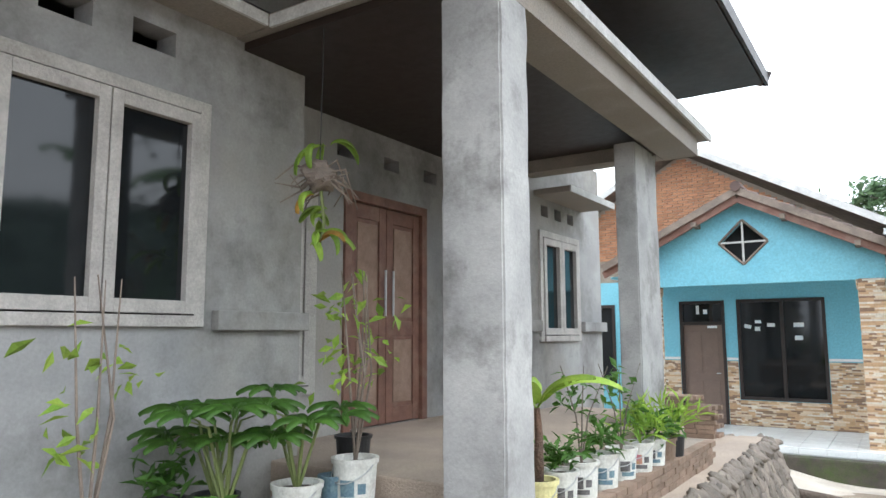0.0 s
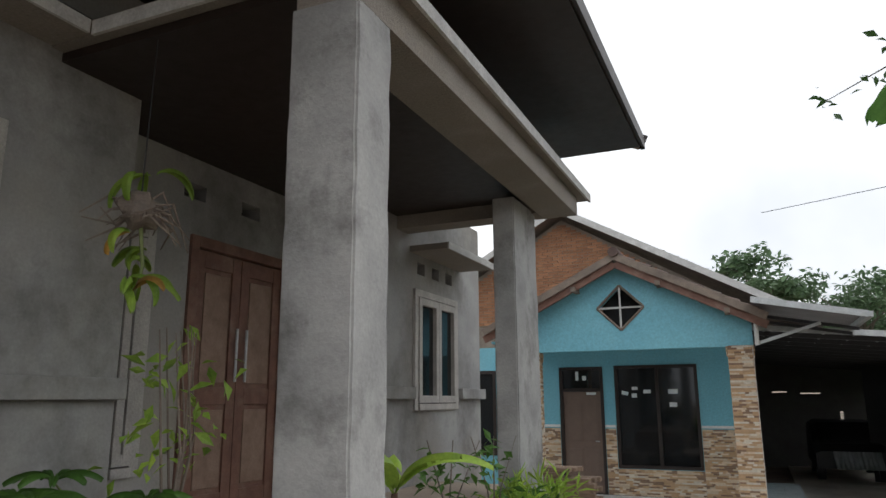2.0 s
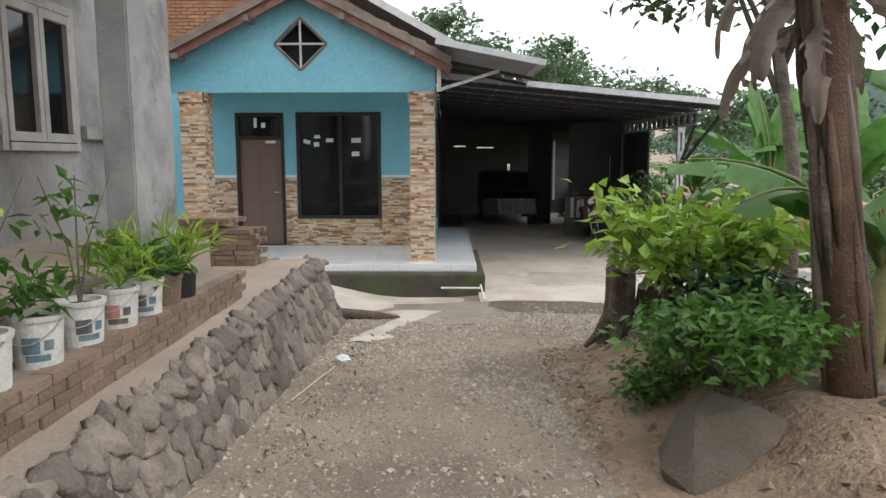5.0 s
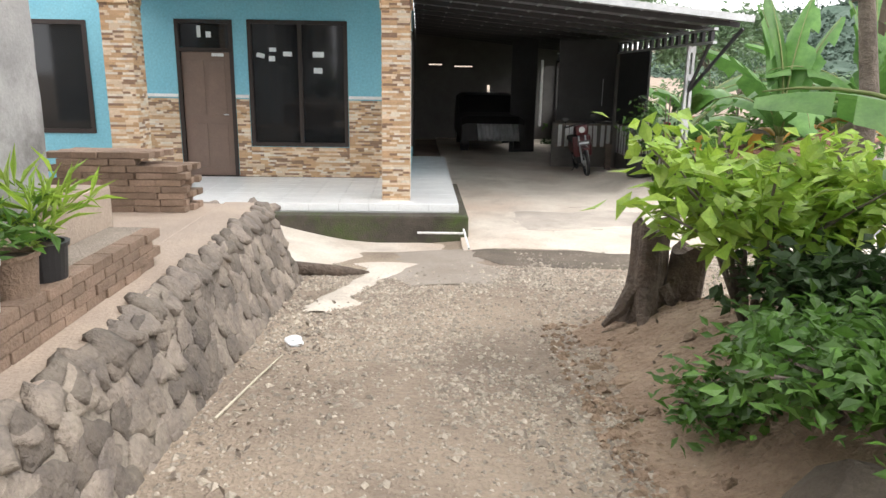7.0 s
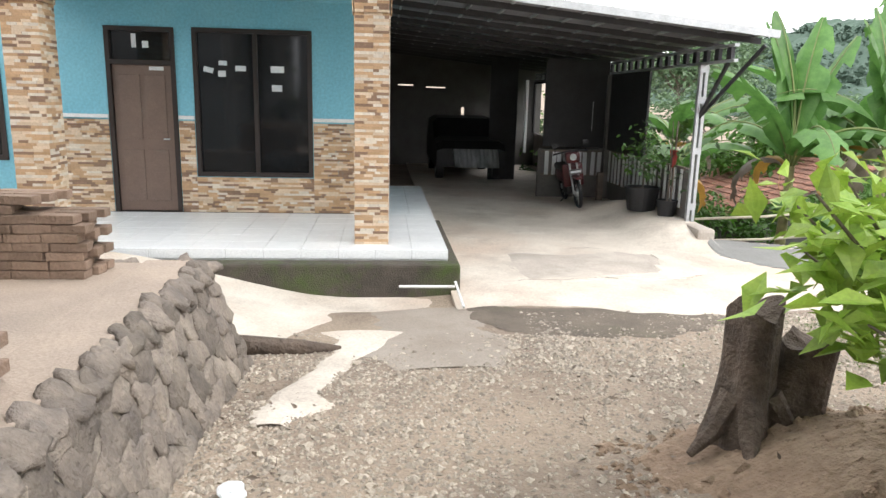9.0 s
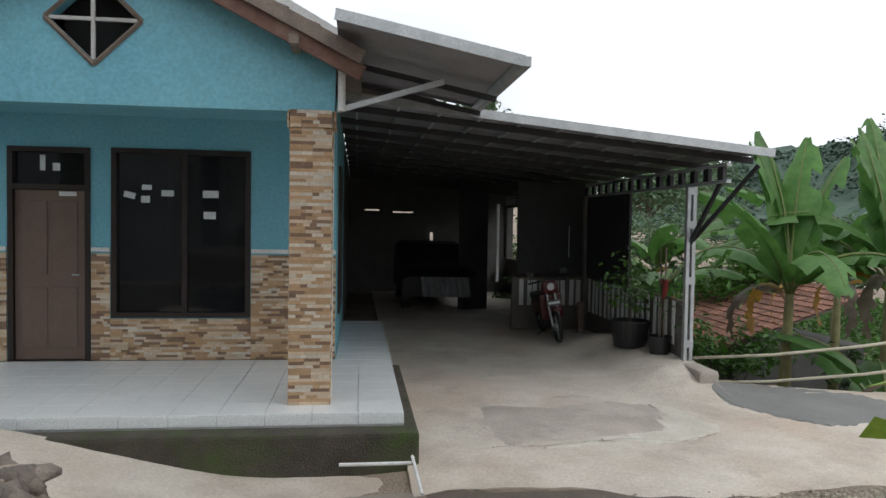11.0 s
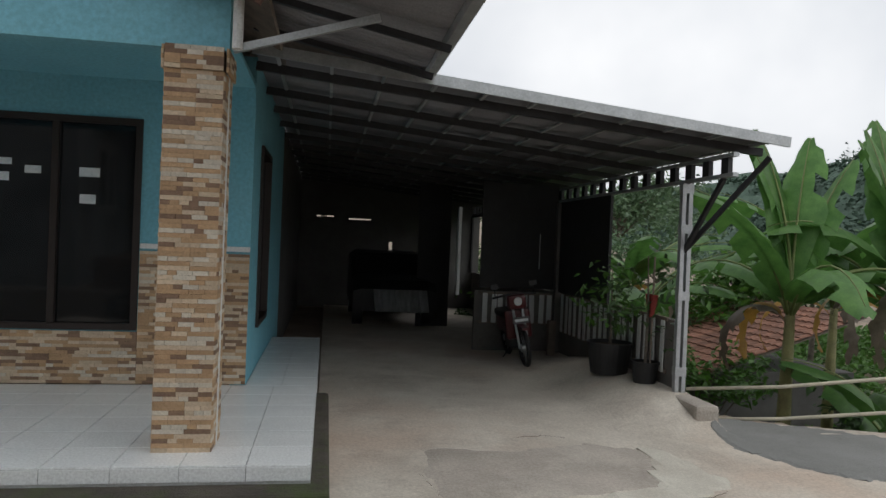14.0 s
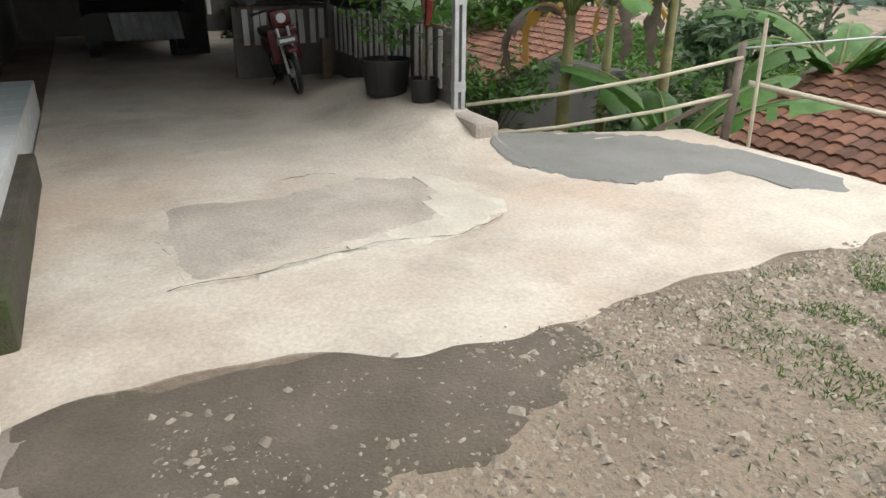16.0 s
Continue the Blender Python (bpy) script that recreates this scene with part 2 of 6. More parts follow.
def part(name, bm, material, parent=None, label="", smooth=False):
    ob = new(name, mesh_of(bm, material, smooth))
    if parent is not None:
        ob.parent = parent
    return tagged(ob, label) if label else ob


def thing(name, label, category, at=(0, 0, 0), group="", kind="", rz=0.0):
    ob = new(name)
    ob.matrix_world = pose(*at, 0, 0, rz)
    return tagged(ob, label, category, group, kind)


def structure(name, bm, material, label, category):
    return tagged(part(name, bm, material), label, category, kind="structure")


def box(x0, x1, y0, y1, z0, z1, bevel=0.0, bm=None):
    """A box between two corners, its edges rounded where bevel is given."""
    own = bmesh.new()
    bmesh.ops.create_cube(own, size=1, matrix=Matrix.Translation(((x0 + x1) / 2, (y0 + y1) / 2, (z0 + z1) / 2)) @ Matrix.Diagonal((abs(x1 - x0), abs(y1 - y0), abs(z1 - z0), 1)))
    if bevel:
        bmesh.ops.bevel(own, geom=own.edges[:], offset=bevel, segments=2, affect="EDGES", profile=0.6)
    if bm is None:
        return own
    return join(bm, own)


def join(bm, other, m=None):
    if m is not None:
        other.transform(m)
    me = bpy.data.meshes.new("tmp")
    other.to_mesh(me)
    other.free()
    bm.from_mesh(me)
    bpy.data.meshes.remove(me)
    return bm


def tube(points, radii, sides=8, bm=None, cap=True):
    """A round bar through points with a radius at each."""
    bm = bm or bmesh.new()
    rings = []
    pts = [Vector(p) for p in points]
    if not isinstance(radii, (list, tuple)):
        radii = [radii] * len(pts)
    for i, p in enumerate(pts):
        d = (pts[min(i + 1, len(pts) - 1)] - pts[max(i - 1, 0)]).normalized()
        u = d.cross(Vector((0, 0, 1)) if abs(d.z) < 0.95 else Vector((1, 0, 0))).normalized()
        v = d.cross(u)
        rings.append([bm.verts.new(p + radii[i] * (math.cos(2 * math.pi * k / sides) * u + math.sin(2 * math.pi * k / sides) * v)) for k in range(sides)])
    for a, b in zip(rings, rings[1:]):
        for k in range(sides):
            bm.faces.new((a[k], a[(k + 1) % sides], b[(k + 1) % sides], b[k]))
    if cap:
        bm.faces.new(rings[0][::-1])
        bm.faces.new(rings[-1])
    return bm


def wall_holes(axis, at, thick, a0, a1, z0, z1, holes=()):
    """An upright wall in the plane axis = at .. at + thick from a0 to a1, with rectangular holes (a, b, lo, hi) through it."""
    cuts = sorted({a0, a1, *[h[0] for h in holes], *[h[1] for h in holes]})
    zs = sorted({z0, z1, *[h[2] for h in holes], *[h[3] for h in holes]})
    bm = bmesh.new()
    solid = lambda i, k: 0 <= i < len(cuts) - 1 and 0 <= k < len(zs) - 1 and not any(h[0] <= (cuts[i] + cuts[i + 1]) / 2 <= h[1] and h[2] <= (zs[k] + zs[k + 1]) / 2 <= h[3] for h in holes)
    pt = lambda a, d, z: bm.verts.new((at + d, a, z) if axis == "x" else (a, at + d, z))
    for i in range(len(cuts) - 1):
        for k in range(len(zs) - 1):
            if not solid(i, k):
                continue
            a, b, lo, hi = cuts[i], cuts[i + 1], zs[k], zs[k + 1]
            for d in (0, thick):
                bm.faces.new([pt(a, d, lo), pt(b, d, lo), pt(b, d, hi), pt(a, d, hi)])
            for (j, q), e in (((i - 1, k), ((a, lo), (a, hi))), ((i + 1, k), ((b, lo), (b, hi))), ((i, k - 1), ((a, lo), (b, lo))), ((i, k + 1), ((a, hi), (b, hi)))):
                if not solid(j, q):
                    bm.faces.new([pt(e[0][0], 0, e[0][1]), pt(e[1][0], 0, e[1][1]), pt(e[1][0], thick, e[1][1]), pt(e[0][0], thick, e[0][1])])
    bmesh.ops.remove_doubles(bm, verts=bm.verts, dist=1e-5)
    bmesh.ops.recalc_face_normals(bm, faces=bm.faces)
    return bm


def smoothstep(a, b, v):
    t = min(1, max(0, (v - a) / (b - a)))
    return t * t * (3 - 2 * t)


def ground_z(x, y):
    """The height of the ground: rising gently from the blue house towards the lane, a bank to the east, a drop beyond the yard."""
    z = 0.02 + 0.058 * max(0, min(-3.2 - y, 8.5)) + 0.02 * max(0, min(-11.7 - y, 6))
    if y > -0.5:
        z += 0.006 * min(y + 0.5, 6)
    bank = smoothstep(5.0, 6.0, x) * smoothstep(-5.9, -7.2, y)
    z += 0.38 * bank + 0.35 * smoothstep(6.2, 8.5, x) * smoothstep(-6, -9, y)
    lip = 10.9 if y < -0.6 else 9.2 + max(0, min(1, (0.4 - y) / 1.0)) * 1.7
    if y > 0.5:
        lip = 8.62
    drop = smoothstep(lip, lip + 0.5, x)
    z = z * (1 - drop) + drop * (-2.2 - 0.03 * max(0, x - lip)) * smoothstep(-9, -4.5, y) + drop * z * (1 - smoothstep(-9, -4.5, y))
    if y > 18:
        z += 0.06 * (y - 18)
    z -= 0.1 * math.exp(-((x - 3.5) / 0.8) ** 2 - ((y + 2.9) / 0.35) ** 2)
    return z + 0.02 * noise.noise((x * 0.9, y * 0.9, 0)) + 0.008 * noise.noise((x * 4, y * 4, 3))


# ---- ground ----
def axis_steps(lo, hi, fine_lo, fine_hi, step):
    out, v = [], fine_lo
    while v < fine_hi:
        out.append(v)
        v += step
    s = step
    while v < hi:
        out.append(v)
        s *= 1.35
        v += s
    out.append(hi)
    s, v = step, fine_lo
    while v > lo:
        s *= 1.35
        v -= s
        out.insert(0, max(v, lo))
    return out


def sheet(xs, ys, height):
    bm = bmesh.new()
    grid = [[bm.verts.new((x, y, height(x, y))) for x in xs] for y in ys]
    for j in range(len(ys) - 1):
        for i in range(len(xs) - 1):
            bm.faces.new((grid[j][i], grid[j][i + 1], grid[j + 1][i + 1], grid[j + 1][i]))
    return bm


structure("ground", sheet(axis_steps(-400, 500, 2.2, 12.5, 0.16), axis_steps(-300, 600, -16.5, 1.5, 0.16), ground_z), EARTH, "brown trodden earth yard with small gravel", "ground")


# ---- blue house ----
FLOOR = 0.45
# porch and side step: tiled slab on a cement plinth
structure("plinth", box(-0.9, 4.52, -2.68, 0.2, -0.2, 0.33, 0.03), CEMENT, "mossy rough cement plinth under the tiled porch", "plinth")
slab = bmesh.new()
box(-0.9, 4.4, -2.46, 0.0, 0.33, FLOOR - 0.012, bm=slab)
box(3.72, 4.4, 0.002, 3.35, 0.0, FLOOR - 0.012, bm=slab)
porch_floor = structure("floor", slab, JOINT, "porch floor of large glossy white tiles", "floor")

blue_wall = structure("wall_front", wall_holes("y", 0.0, 0.15, -0.75, 3.57, FLOOR, 3.35, [(0.0, 0.9, FLOOR, 2.92), (1.13, 2.71, 0.95, 2.93)]), BLUE, "sky blue painted porch wall with stone tile dado", "wall")
# Far stretch of the side wall: depth shade painted as a darker tone.
structure("wall_side_back", wall_holes("x", 3.72, -0.15, 4.41, 12.0, 0.0, 3.6), DARKENED_WALL, "side wall deep in the carport, darkened in colour as shade", "wall")
structure("wall_side", wall_holes("x", 3.72, -0.15, -0.001, 4.4, 0.3, 3.6, [(0.75, 1.9, 0.9, 2.85)]), BLUE, "sky blue side wall under the carport", "wall")
structure("wall_west", wall_holes("y", 0.3, 0.15, -6.0, -0.76, -0.2, 3.4, [(-2.6, -1.5, 1.1, 2.9)]), BLUE, "sky blue wall of the older wing", "wall")
structure("wall_porch_end", wall_holes("x", -0.75, -0.12, 0.0, 0.3, 0.0, 3.4), BLUE, "short blue return wall", "wall")
structure("wall_inside", box(-5.9, 3.5, 2.2, 2.3, 0, 3.3), ROOM_SHADE, "inner wall behind the windows, near-black as indoor shade", "wall")
structure("ceiling_porch", box(-0.75, 3.72, -2.0, -0.002, 3.3, 3.34), BLUE, "blue painted porch ceiling", "ceiling")


def gable(x0, x1, y0, y1, z0, xp, slope, zp):
    bm = bmesh.new()
    prof = [(x0, z0), (x1, z0), (x1, zp - slope * (x1 - xp)), (xp, zp), (x0, zp - slope * (xp - x0))]
    front = [bm.verts.new((x, y0, z)) for x, z in prof]
    back = [bm.verts.new((x, y1, z)) for x, z in prof]
    bm.faces.new(front)
    bm.faces.new(back[::-1])
    for k in range(5):
        bm.faces.new((front[k], back[k], back[(k + 1) % 5], front[(k + 1) % 5]))
    bmesh.ops.recalc_face_normals(bm, faces=bm.faces)
    return bm


def gable_with_diamond(x0, x1, y0, y1, z0, xp, slope, zp, cx, cz, hw, hh):
    """A gable wall with a diamond opening."""
    bm = bmesh.new()
    mid = z0 + 0.38
    outer = [(x1, mid), (x1, zp - slope * (x1 - xp)), (xp, zp), (x0, zp - slope * (xp - x0)), (x0, mid), (x0, z0), (cx, z0), (x1, z0)]
    dia = [(cx + hw, cz), (cx, cz + hh), (cx - hw, cz), (cx, cz - hh)]
    polys = [[outer[0], outer[1], outer[2], dia[1], dia[0]], [outer[2], outer[3], outer[4], dia[2], dia[1]], [outer[4], outer[5], outer[6], dia[3], dia[2]], [outer[6], outer[7], outer[0], dia[0], dia[3]]]
    for y in (y0, y1):
        for q in polys:
            bm.faces.new([bm.verts.new((a, y, b)) for a, b in q])
    for ring in (dia, [outer[k] for k in (1, 2, 3, 5, 7)]):
        for p, q in zip(ring, ring[1:] + ring[:1]):
            bm.faces.new([bm.verts.new((p[0], y0, p[1])), bm.verts.new((q[0], y0, q[1])), bm.verts.new((q[0], y1, q[1])), bm.verts.new((p[0], y1, p[1]))])
    bmesh.ops.remove_doubles(bm, verts=bm.verts, dist=1e-5)
    bmesh.ops.recalc_face_normals(bm, faces=bm.faces)
    return bm


GP, GS = 4.62, 0.5  # ridge height and slope of the small gable
structure("wall_gable", gable_with_diamond(-0.4, 3.76, -2.12, -2.0, 3.1, 1.68, GS, GP, 1.69, 3.83, 0.38, 0.37), BLUE, "light blue gable wall with a diamond vent", "wall")
structure("wall_gable_back", gable(-4.5, 3.6, 0.32, 0.42, 3.4, 0.1, 0.58, 6.15), MORTAR, "upper gable of bare orange brick", "wall")

# diamond vent with a cross
vent = thing("window_vent", "diamond shaped dark vent with a brown cross bar frame", "window", (1.69, -2.06, 3.83), kind="structure")
for a, b in (((0.40, 0), (0, 0.39)), ((0, 0.39), (-0.40, 0)), ((-0.40, 0), (0, -0.39)), ((0, -0.39), (0.40, 0))):
    part("frame", tube([(a[0], -0.07, a[1]), (b[0], -0.07, b[1])], 0.022, 4), OLD_WOOD, vent)
part("cross_bar", box(-0.36, 0.36, -0.075, -0.045, -0.015, 0.015), EDGE, vent)
part("cross_bar", box(-0.015, 0.015, -0.085, -0.055, -0.35, 0.35), EDGE, vent)
part("backing", box(-0.36, 0.36, 0.25, 0.28, -0.36, 0.36), ROOM_SHADE, vent)


def tiled_slope(parent, x0, z0, x1, z1, y0, y1, material, across=0.24, along=0.3, thick=0.03):
    """A slope from the ridge (x0, z0) to the eave (x1, z1), between y0 and y1: a board below, curved clay tiles in overlapping rows above."""
    d = Vector((x1 - x0, 0, z1 - z0))
    length = d.length
    d.normalize()
    up = Vector((-d.z, 0, d.x)) if d.x > 0 else Vector((d.z, 0, -d.x))
    bm = bmesh.new()
    rows, cols = max(1, int(length / along)), max(1, int((y1 - y0) / across))
    for r in range(rows):
        for c in range(cols):
            a = Vector((x0, y0 + c * across, z0)) + d * (r * along)
            lift = 0.012 * noise.noise((r * 3.1, c * 2.7, x0))
            vs = []
            for s, h in ((0, 0.0), (along * 1.12, 0.035)):
                for q in range(4):
                    w = q / 3
                    vs.append(bm.verts.new(a + d * s + Vector((0, across * w * 0.99, 0)) + up * (h + lift + 0.04 * math.sin(math.pi * w) + 0.02)))
            for q in range(3):
                bm.faces.new((vs[q], vs[q + 1], vs[q + 5], vs[q + 4]))
            low = [bm.verts.new(v.co - up * 0.03) for v in vs[4:]]
            for q in range(3):
                bm.faces.new((vs[4 + q], vs[5 + q], low[q + 1], low[q]))
    ob = part("tiles", bm, material, parent)
    tagged(ob, kind="stuff")
    bd = bmesh.new()
    p = [Vector((x0, y, z0)) + d * s - up * h for h in (0.0, thick) for s in (0, length) for y in (y0, y1)]
    v = [bd.verts.new(q) for q in p]
    for f in ((0, 1, 3, 2), (4, 6, 7, 5), (0, 2, 6, 4), (1, 5, 7, 3), (2, 3, 7, 6), (0, 4, 5, 1)):
        bd.faces.new([v[k] for k in f])
    bmesh.ops.recalc_face_normals(bd, faces=bd.faces)
    part("roof_board", bd, OLD_WOOD, parent)


def slant(p, q, w, h):
    """A straight squared timber from p to q."""
    p, q = Vector(p), Vector(q)
    return join(bmesh.new(), box(-w / 2, w / 2, -h / 2, h / 2, 0, (q - p).length), Matrix.Translation(p) @ (q - p).to_track_quat("Z", "Y").to_matrix().to_4x4())


front_roof = thing("roof", "weathered clay tile gable roof with brown bargeboards", "roof", kind="structure")
for sx, xe in ((1, 4.0), (-1, -0.75)):
    ze = GP + 0.08 - GS * abs(xe - 1.68)
    tiled_slope(front_roof, 1.68, GP + 0.08, xe, ze, -2.42, 0.3, ROOF_DARK)
    part("bargeboard", slant((1.68, -2.44, GP + 0.07), (xe, -2.44, ze - 0.01), 0.03, 0.12), OLD_WOOD, front_roof)
    part("bargeboard", slant((1.68, -2.38, GP - 0.06), (xe, -2.38, ze - 0.14), 0.05, 0.13), TEAK, front_roof)
    for k in (0.3, 0.75):
        xx = 1.68 + (xe - 1.68) * k
        zz = GP - GS * abs(xx - 1.68) - 0.06
        part("purlin_end", box(xx - 0.04, xx + 0.04, -2.5, -2.12, zz - 0.08, zz), OLD_WOOD, front_roof)
part("ridge_cap", tube([(1.68, -2.5, GP + 0.14), (1.68, 0.3, GP + 0.14)], 0.09, 8), ROOF_DARK, front_roof)

back_roof = thing("roof", "large clay tile roof of the older house with pale bargeboard", "roof", kind="structure")
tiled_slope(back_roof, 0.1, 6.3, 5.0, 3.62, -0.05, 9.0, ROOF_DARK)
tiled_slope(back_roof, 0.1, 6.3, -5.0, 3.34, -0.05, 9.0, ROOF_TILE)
part("bargeboard", slant((0.1, -0.1, 6.3), (5.0, -0.1, 3.62), 0.03, 0.13), EDGE, back_roof)
part("bargeboard", slant((0.1, -0.1, 6.3), (-5.0, -0.1, 3.34), 0.03, 0.13), EDGE, back_roof)

# door and window
house_door = thing("door_1", "closed plain brown panel door with dark transom, set in the blue wall", "door", (0, 0, FLOOR), kind="structure")
for b in (box(0.0, 0.06, -0.02, 0.13, 0, 2.47), box(0.84, 0.9, -0.02, 0.13, 0, 2.47), box(0.06, 0.84, -0.02, 0.13, 2.41, 2.47), box(0.06, 0.84, -0.02, 0.13, 1.98, 2.04)):
    part("door_frame", b, DARK_FRAME_AND_SHADE, house_door)
leaf = part("door_leaf", box(0.065, 0.835, 0.02, 0.06, 0.01, 1.975, 0.004), BROWN_DOOR, house_door)
for z0, z1 in ((0.15, 0.85), (1.0, 1.85)):
    for x0, x1 in ((0.15, 0.42), (0.48, 0.75)):
        part("panel", box(x0, x1, 0.008, 0.022, z0, z1, 0.006), BROWN_DOOR, leaf)
part("handle", tube([(0.78, -0.02, 1.0), (0.70, -0.02, 1.0)], 0.012, 6), STEEL, leaf)
part("transom_pane", box(0.06, 0.84, 0.05, 0.056, 2.04, 2.41), GLASS, house_door)
part("sticker", box(0.33, 0.39, 0.042, 0.046, 2.2, 2.38), PAPER, house_door)
part("sticker", box(0.47, 0.55, 0.042, 0.046, 2.2, 2.29), PAPER, house_door)
part("sticker", box(0.55, 0.74, 0.012, 0.016, 1.91, 1.96), PAPER, leaf)

house_window = thing("window_1", "large dark two-pane fixed window with stickers on the glass", "window", (1.13, 0, 0.95), kind="structure")
for b in (box(0, 0.06, -0.02, 0.1, 0, 1.98), box(1.52, 1.58, -0.02, 0.1, 0, 1.98), box(0.06, 1.52, -0.02, 0.1, 1.92, 1.98), box(0.06, 1.52, -0.02, 0.1, 0, 0.06), box(0.79, 0.85, -0.01, 0.09, 0.06, 1.92)):
    part("window_frame", b, DARK_FRAME_AND_SHADE, house_window)
for x0, x1 in ((0.06, 0.79), (0.85, 1.52)):
    part("pane", box(x0, x1, 0.04, 0.046, 0.06, 1.92), GLASS, house_window)
for x, z, w, h, t in ((0.12, 1.42, 0.13, 0.07, 14), (0.33, 1.5, 0.11, 0.06, 0), (0.32, 1.35, 0.1, 0.08, 0), (0.55, 1.43, 0.14, 0.07, 0), (1.02, 1.42, 0.18, 0.085, 0), (1.03, 1.17, 0.14, 0.085, 0)):
    bm = box(0, w, 0.03, 0.034, 0, h)
    bm.transform(pose(x, 0, z, 0, t, 0))
    part("sticker", bm, PAPER, house_window)
west_window = thing("window_2", "dark window of the older blue wing", "window", (-2.6, 0.3, 1.1), kind="structure")
for b in (box(0, 0.07, -0.02, 0.1, 0, 1.8), box(1.03, 1.1, -0.02, 0.1, 0, 1.8), box(0.07, 1.03, -0.02, 0.1, 1.73, 1.8), box(0.07, 1.03, -0.02, 0.1, 0, 0.07)):
    part("window_frame", b, DARK_FRAME_AND_SHADE, west_window)
part("pane", box(0.07, 1.03, 0.04, 0.046, 0.07, 1.73), GLASS, west_window)
side_window = thing("window_3", "dark framed window in the blue side wall under the carport", "window", (3.72, 0.75, 0.9), kind="structure")
for b in (box(-0.1, 0.03, 0, 0.07, 0, 1.95), box(-0.1, 0.03, 1.08, 1.15, 0, 1.95), box(-0.1, 0.03, 0.07, 1.08, 1.88, 1.95), box(-0.1, 0.03, 0.07, 1.08, 0, 0.07)):
    part("window_frame", b, DARK_FRAME_AND_SHADE, side_window)
part("pane", box(-0.05, -0.044, 0.07, 1.08, 0.07, 1.88), GLASS, side_window)

# pillars: block core, stone cladding comes at the end of the file
PILLARS = []
for px in (3.37, -0.2):
    p = thing("pillar", "square porch pillar clad in banded tan split-stone tiles", "pillar", (px, -2.18, FLOOR), group="clad porch pillars", kind="structure")
    part("core", box(0.012, 0.358, 0.012, 0.358, 0, 2.66), BRICK, p)
    PILLARS.append(p)
part("white_edge", box(3.722, 3.752, -2.0, -1.97, FLOOR, 3.1), WHITE, blue_wall)

# lean-to roof east of the gable
lean = thing("awning_roof", "small grey corrugated lean-to roof on steel brackets", "roof", kind="structure")


def corrugated(x0, z0, x1, z1, y0, y1, pitch=0.09, amp=0.014, along="y", thick=0.004):
    """A corrugated sheet whose slope runs along x from (x0, z0) to (x1, z1); waves run down the slope."""
    bm = bmesh.new()
    n = int((y1 - y0) / pitch * 4)
    top = []
    for i in range(n + 1):
        y = y0 + (y1 - y0) * i / n
        w = amp * math.sin(2 * math.pi * (y - y0) / pitch)
        top.append([bm.verts.new((x0, y, z0 + w)), bm.verts.new((x1, y, z1 + w))])
    for a, b in zip(top, top[1:]):
        bm.faces.new((a[0], a[1], b[1], b[0]))
    return bm


part("sheet", corrugated(3.78, 3.78, 5.3, 3.48, -2.95, -0.4), TIN, lean)
part("fascia", slant((3.78, -2.96, 3.74), (5.3, -2.96, 3.44), 0.02, 0.09), STEEL, lean)
part("gutter", box(5.28, 5.36, -2.95, -0.4, 3.4, 3.48), STEEL, lean)
part("bracket", slant((3.78, -2.1, 3.12), (4.75, -2.1, 3.42), 0.04, 0.05), STEEL, lean)
part("downpipe", tube([(3.82, -2.2, 3.1), (3.82, -2.2, 3.7)], 0.035, 10), WHITE, lean)
part("purlin", slant((3.78, -0.9, 3.63), (5.3, -0.9, 3.33), 0.05, 0.05), DARK_STEEL, lean)
part("purlin", slant((3.78, -1.8, 3.63), (5.3, -1.8, 3.33), 0.05, 0.05), DARK_STEEL, lean)

# ---- carport ----
CP_Y0, CP_Y1 = -0.6, 14.0
carport_roof = thing("carport_roof", "grey sheet carport roof on a grid of light steel purlins", "carport roof", kind="structure")
part("sheet", corrugated(3.74, 3.56, 8.95, 3.06, CP_Y0, CP_Y1, 0.18, 0.012), TIN, carport_roof)
part("fascia", slant((3.74, CP_Y0 - 0.01, 3.53), (8.97, CP_Y0 - 0.01, 3.03), 0.03, 0.1), STEEL, carport_roof)
for k in range(11):
    x = 3.95 + k * 0.48
    z = 3.56 - (x - 3.74) * 0.096 - 0.04
    part("batten", box(x - 0.015, x + 0.015, CP_Y0, CP_Y1, z - 0.03, z), STEEL, carport_roof)
for k in range(13):
    y = CP_Y0 + 0.35 + k * 1.1
    part("rafter", slant((3.74, y, 3.46), (8.9, y, 2.965), 0.05, 0.08), DARK_STEEL, carport_roof)
beam = thing("carport_beam", "open-web steel edge beam with slots", "beam", (8.4, 0, 0), kind="structure")
part("chord", box(-0.03, 0.03, CP_Y0, CP_Y1, 2.86, 2.9), STEEL, beam)
part("chord", box(-0.03, 0.03, CP_Y0, CP_Y1, 2.66, 2.7), STEEL, beam)
for k in range(40):
    y = CP_Y0 + 0.1 + k * 0.36
    part("web_plate", box(-0.025, 0.025, y, y + 0.13, 2.7, 2.86), DARK_STEEL, beam)
post = thing("carport_post", "slim galvanised steel double channel post", "post", (8.4, 0.35, 0), kind="structure")
for dx in (-0.06, 0.02):
    part("channel", box(dx, dx + 0.045, -0.035, 0.035, 0.0, 2.66), STEEL, post)
for z in (0.5, 1.35, 2.1, 2.55):
    part("tie_plate", box(-0.065, 0.07, -0.04, 0.04, z, z + 0.1), STEEL, post)
part("brace", slant((0, 0.0, 1.9), (0, -0.75, 2.66), 0.04, 0.05), DARK_STEEL, post)
part("brace", slant((0.0, 0.0, 1.9), (0.5, -0.75, 2.9), 0.04, 0.05), DARK_STEEL, post)
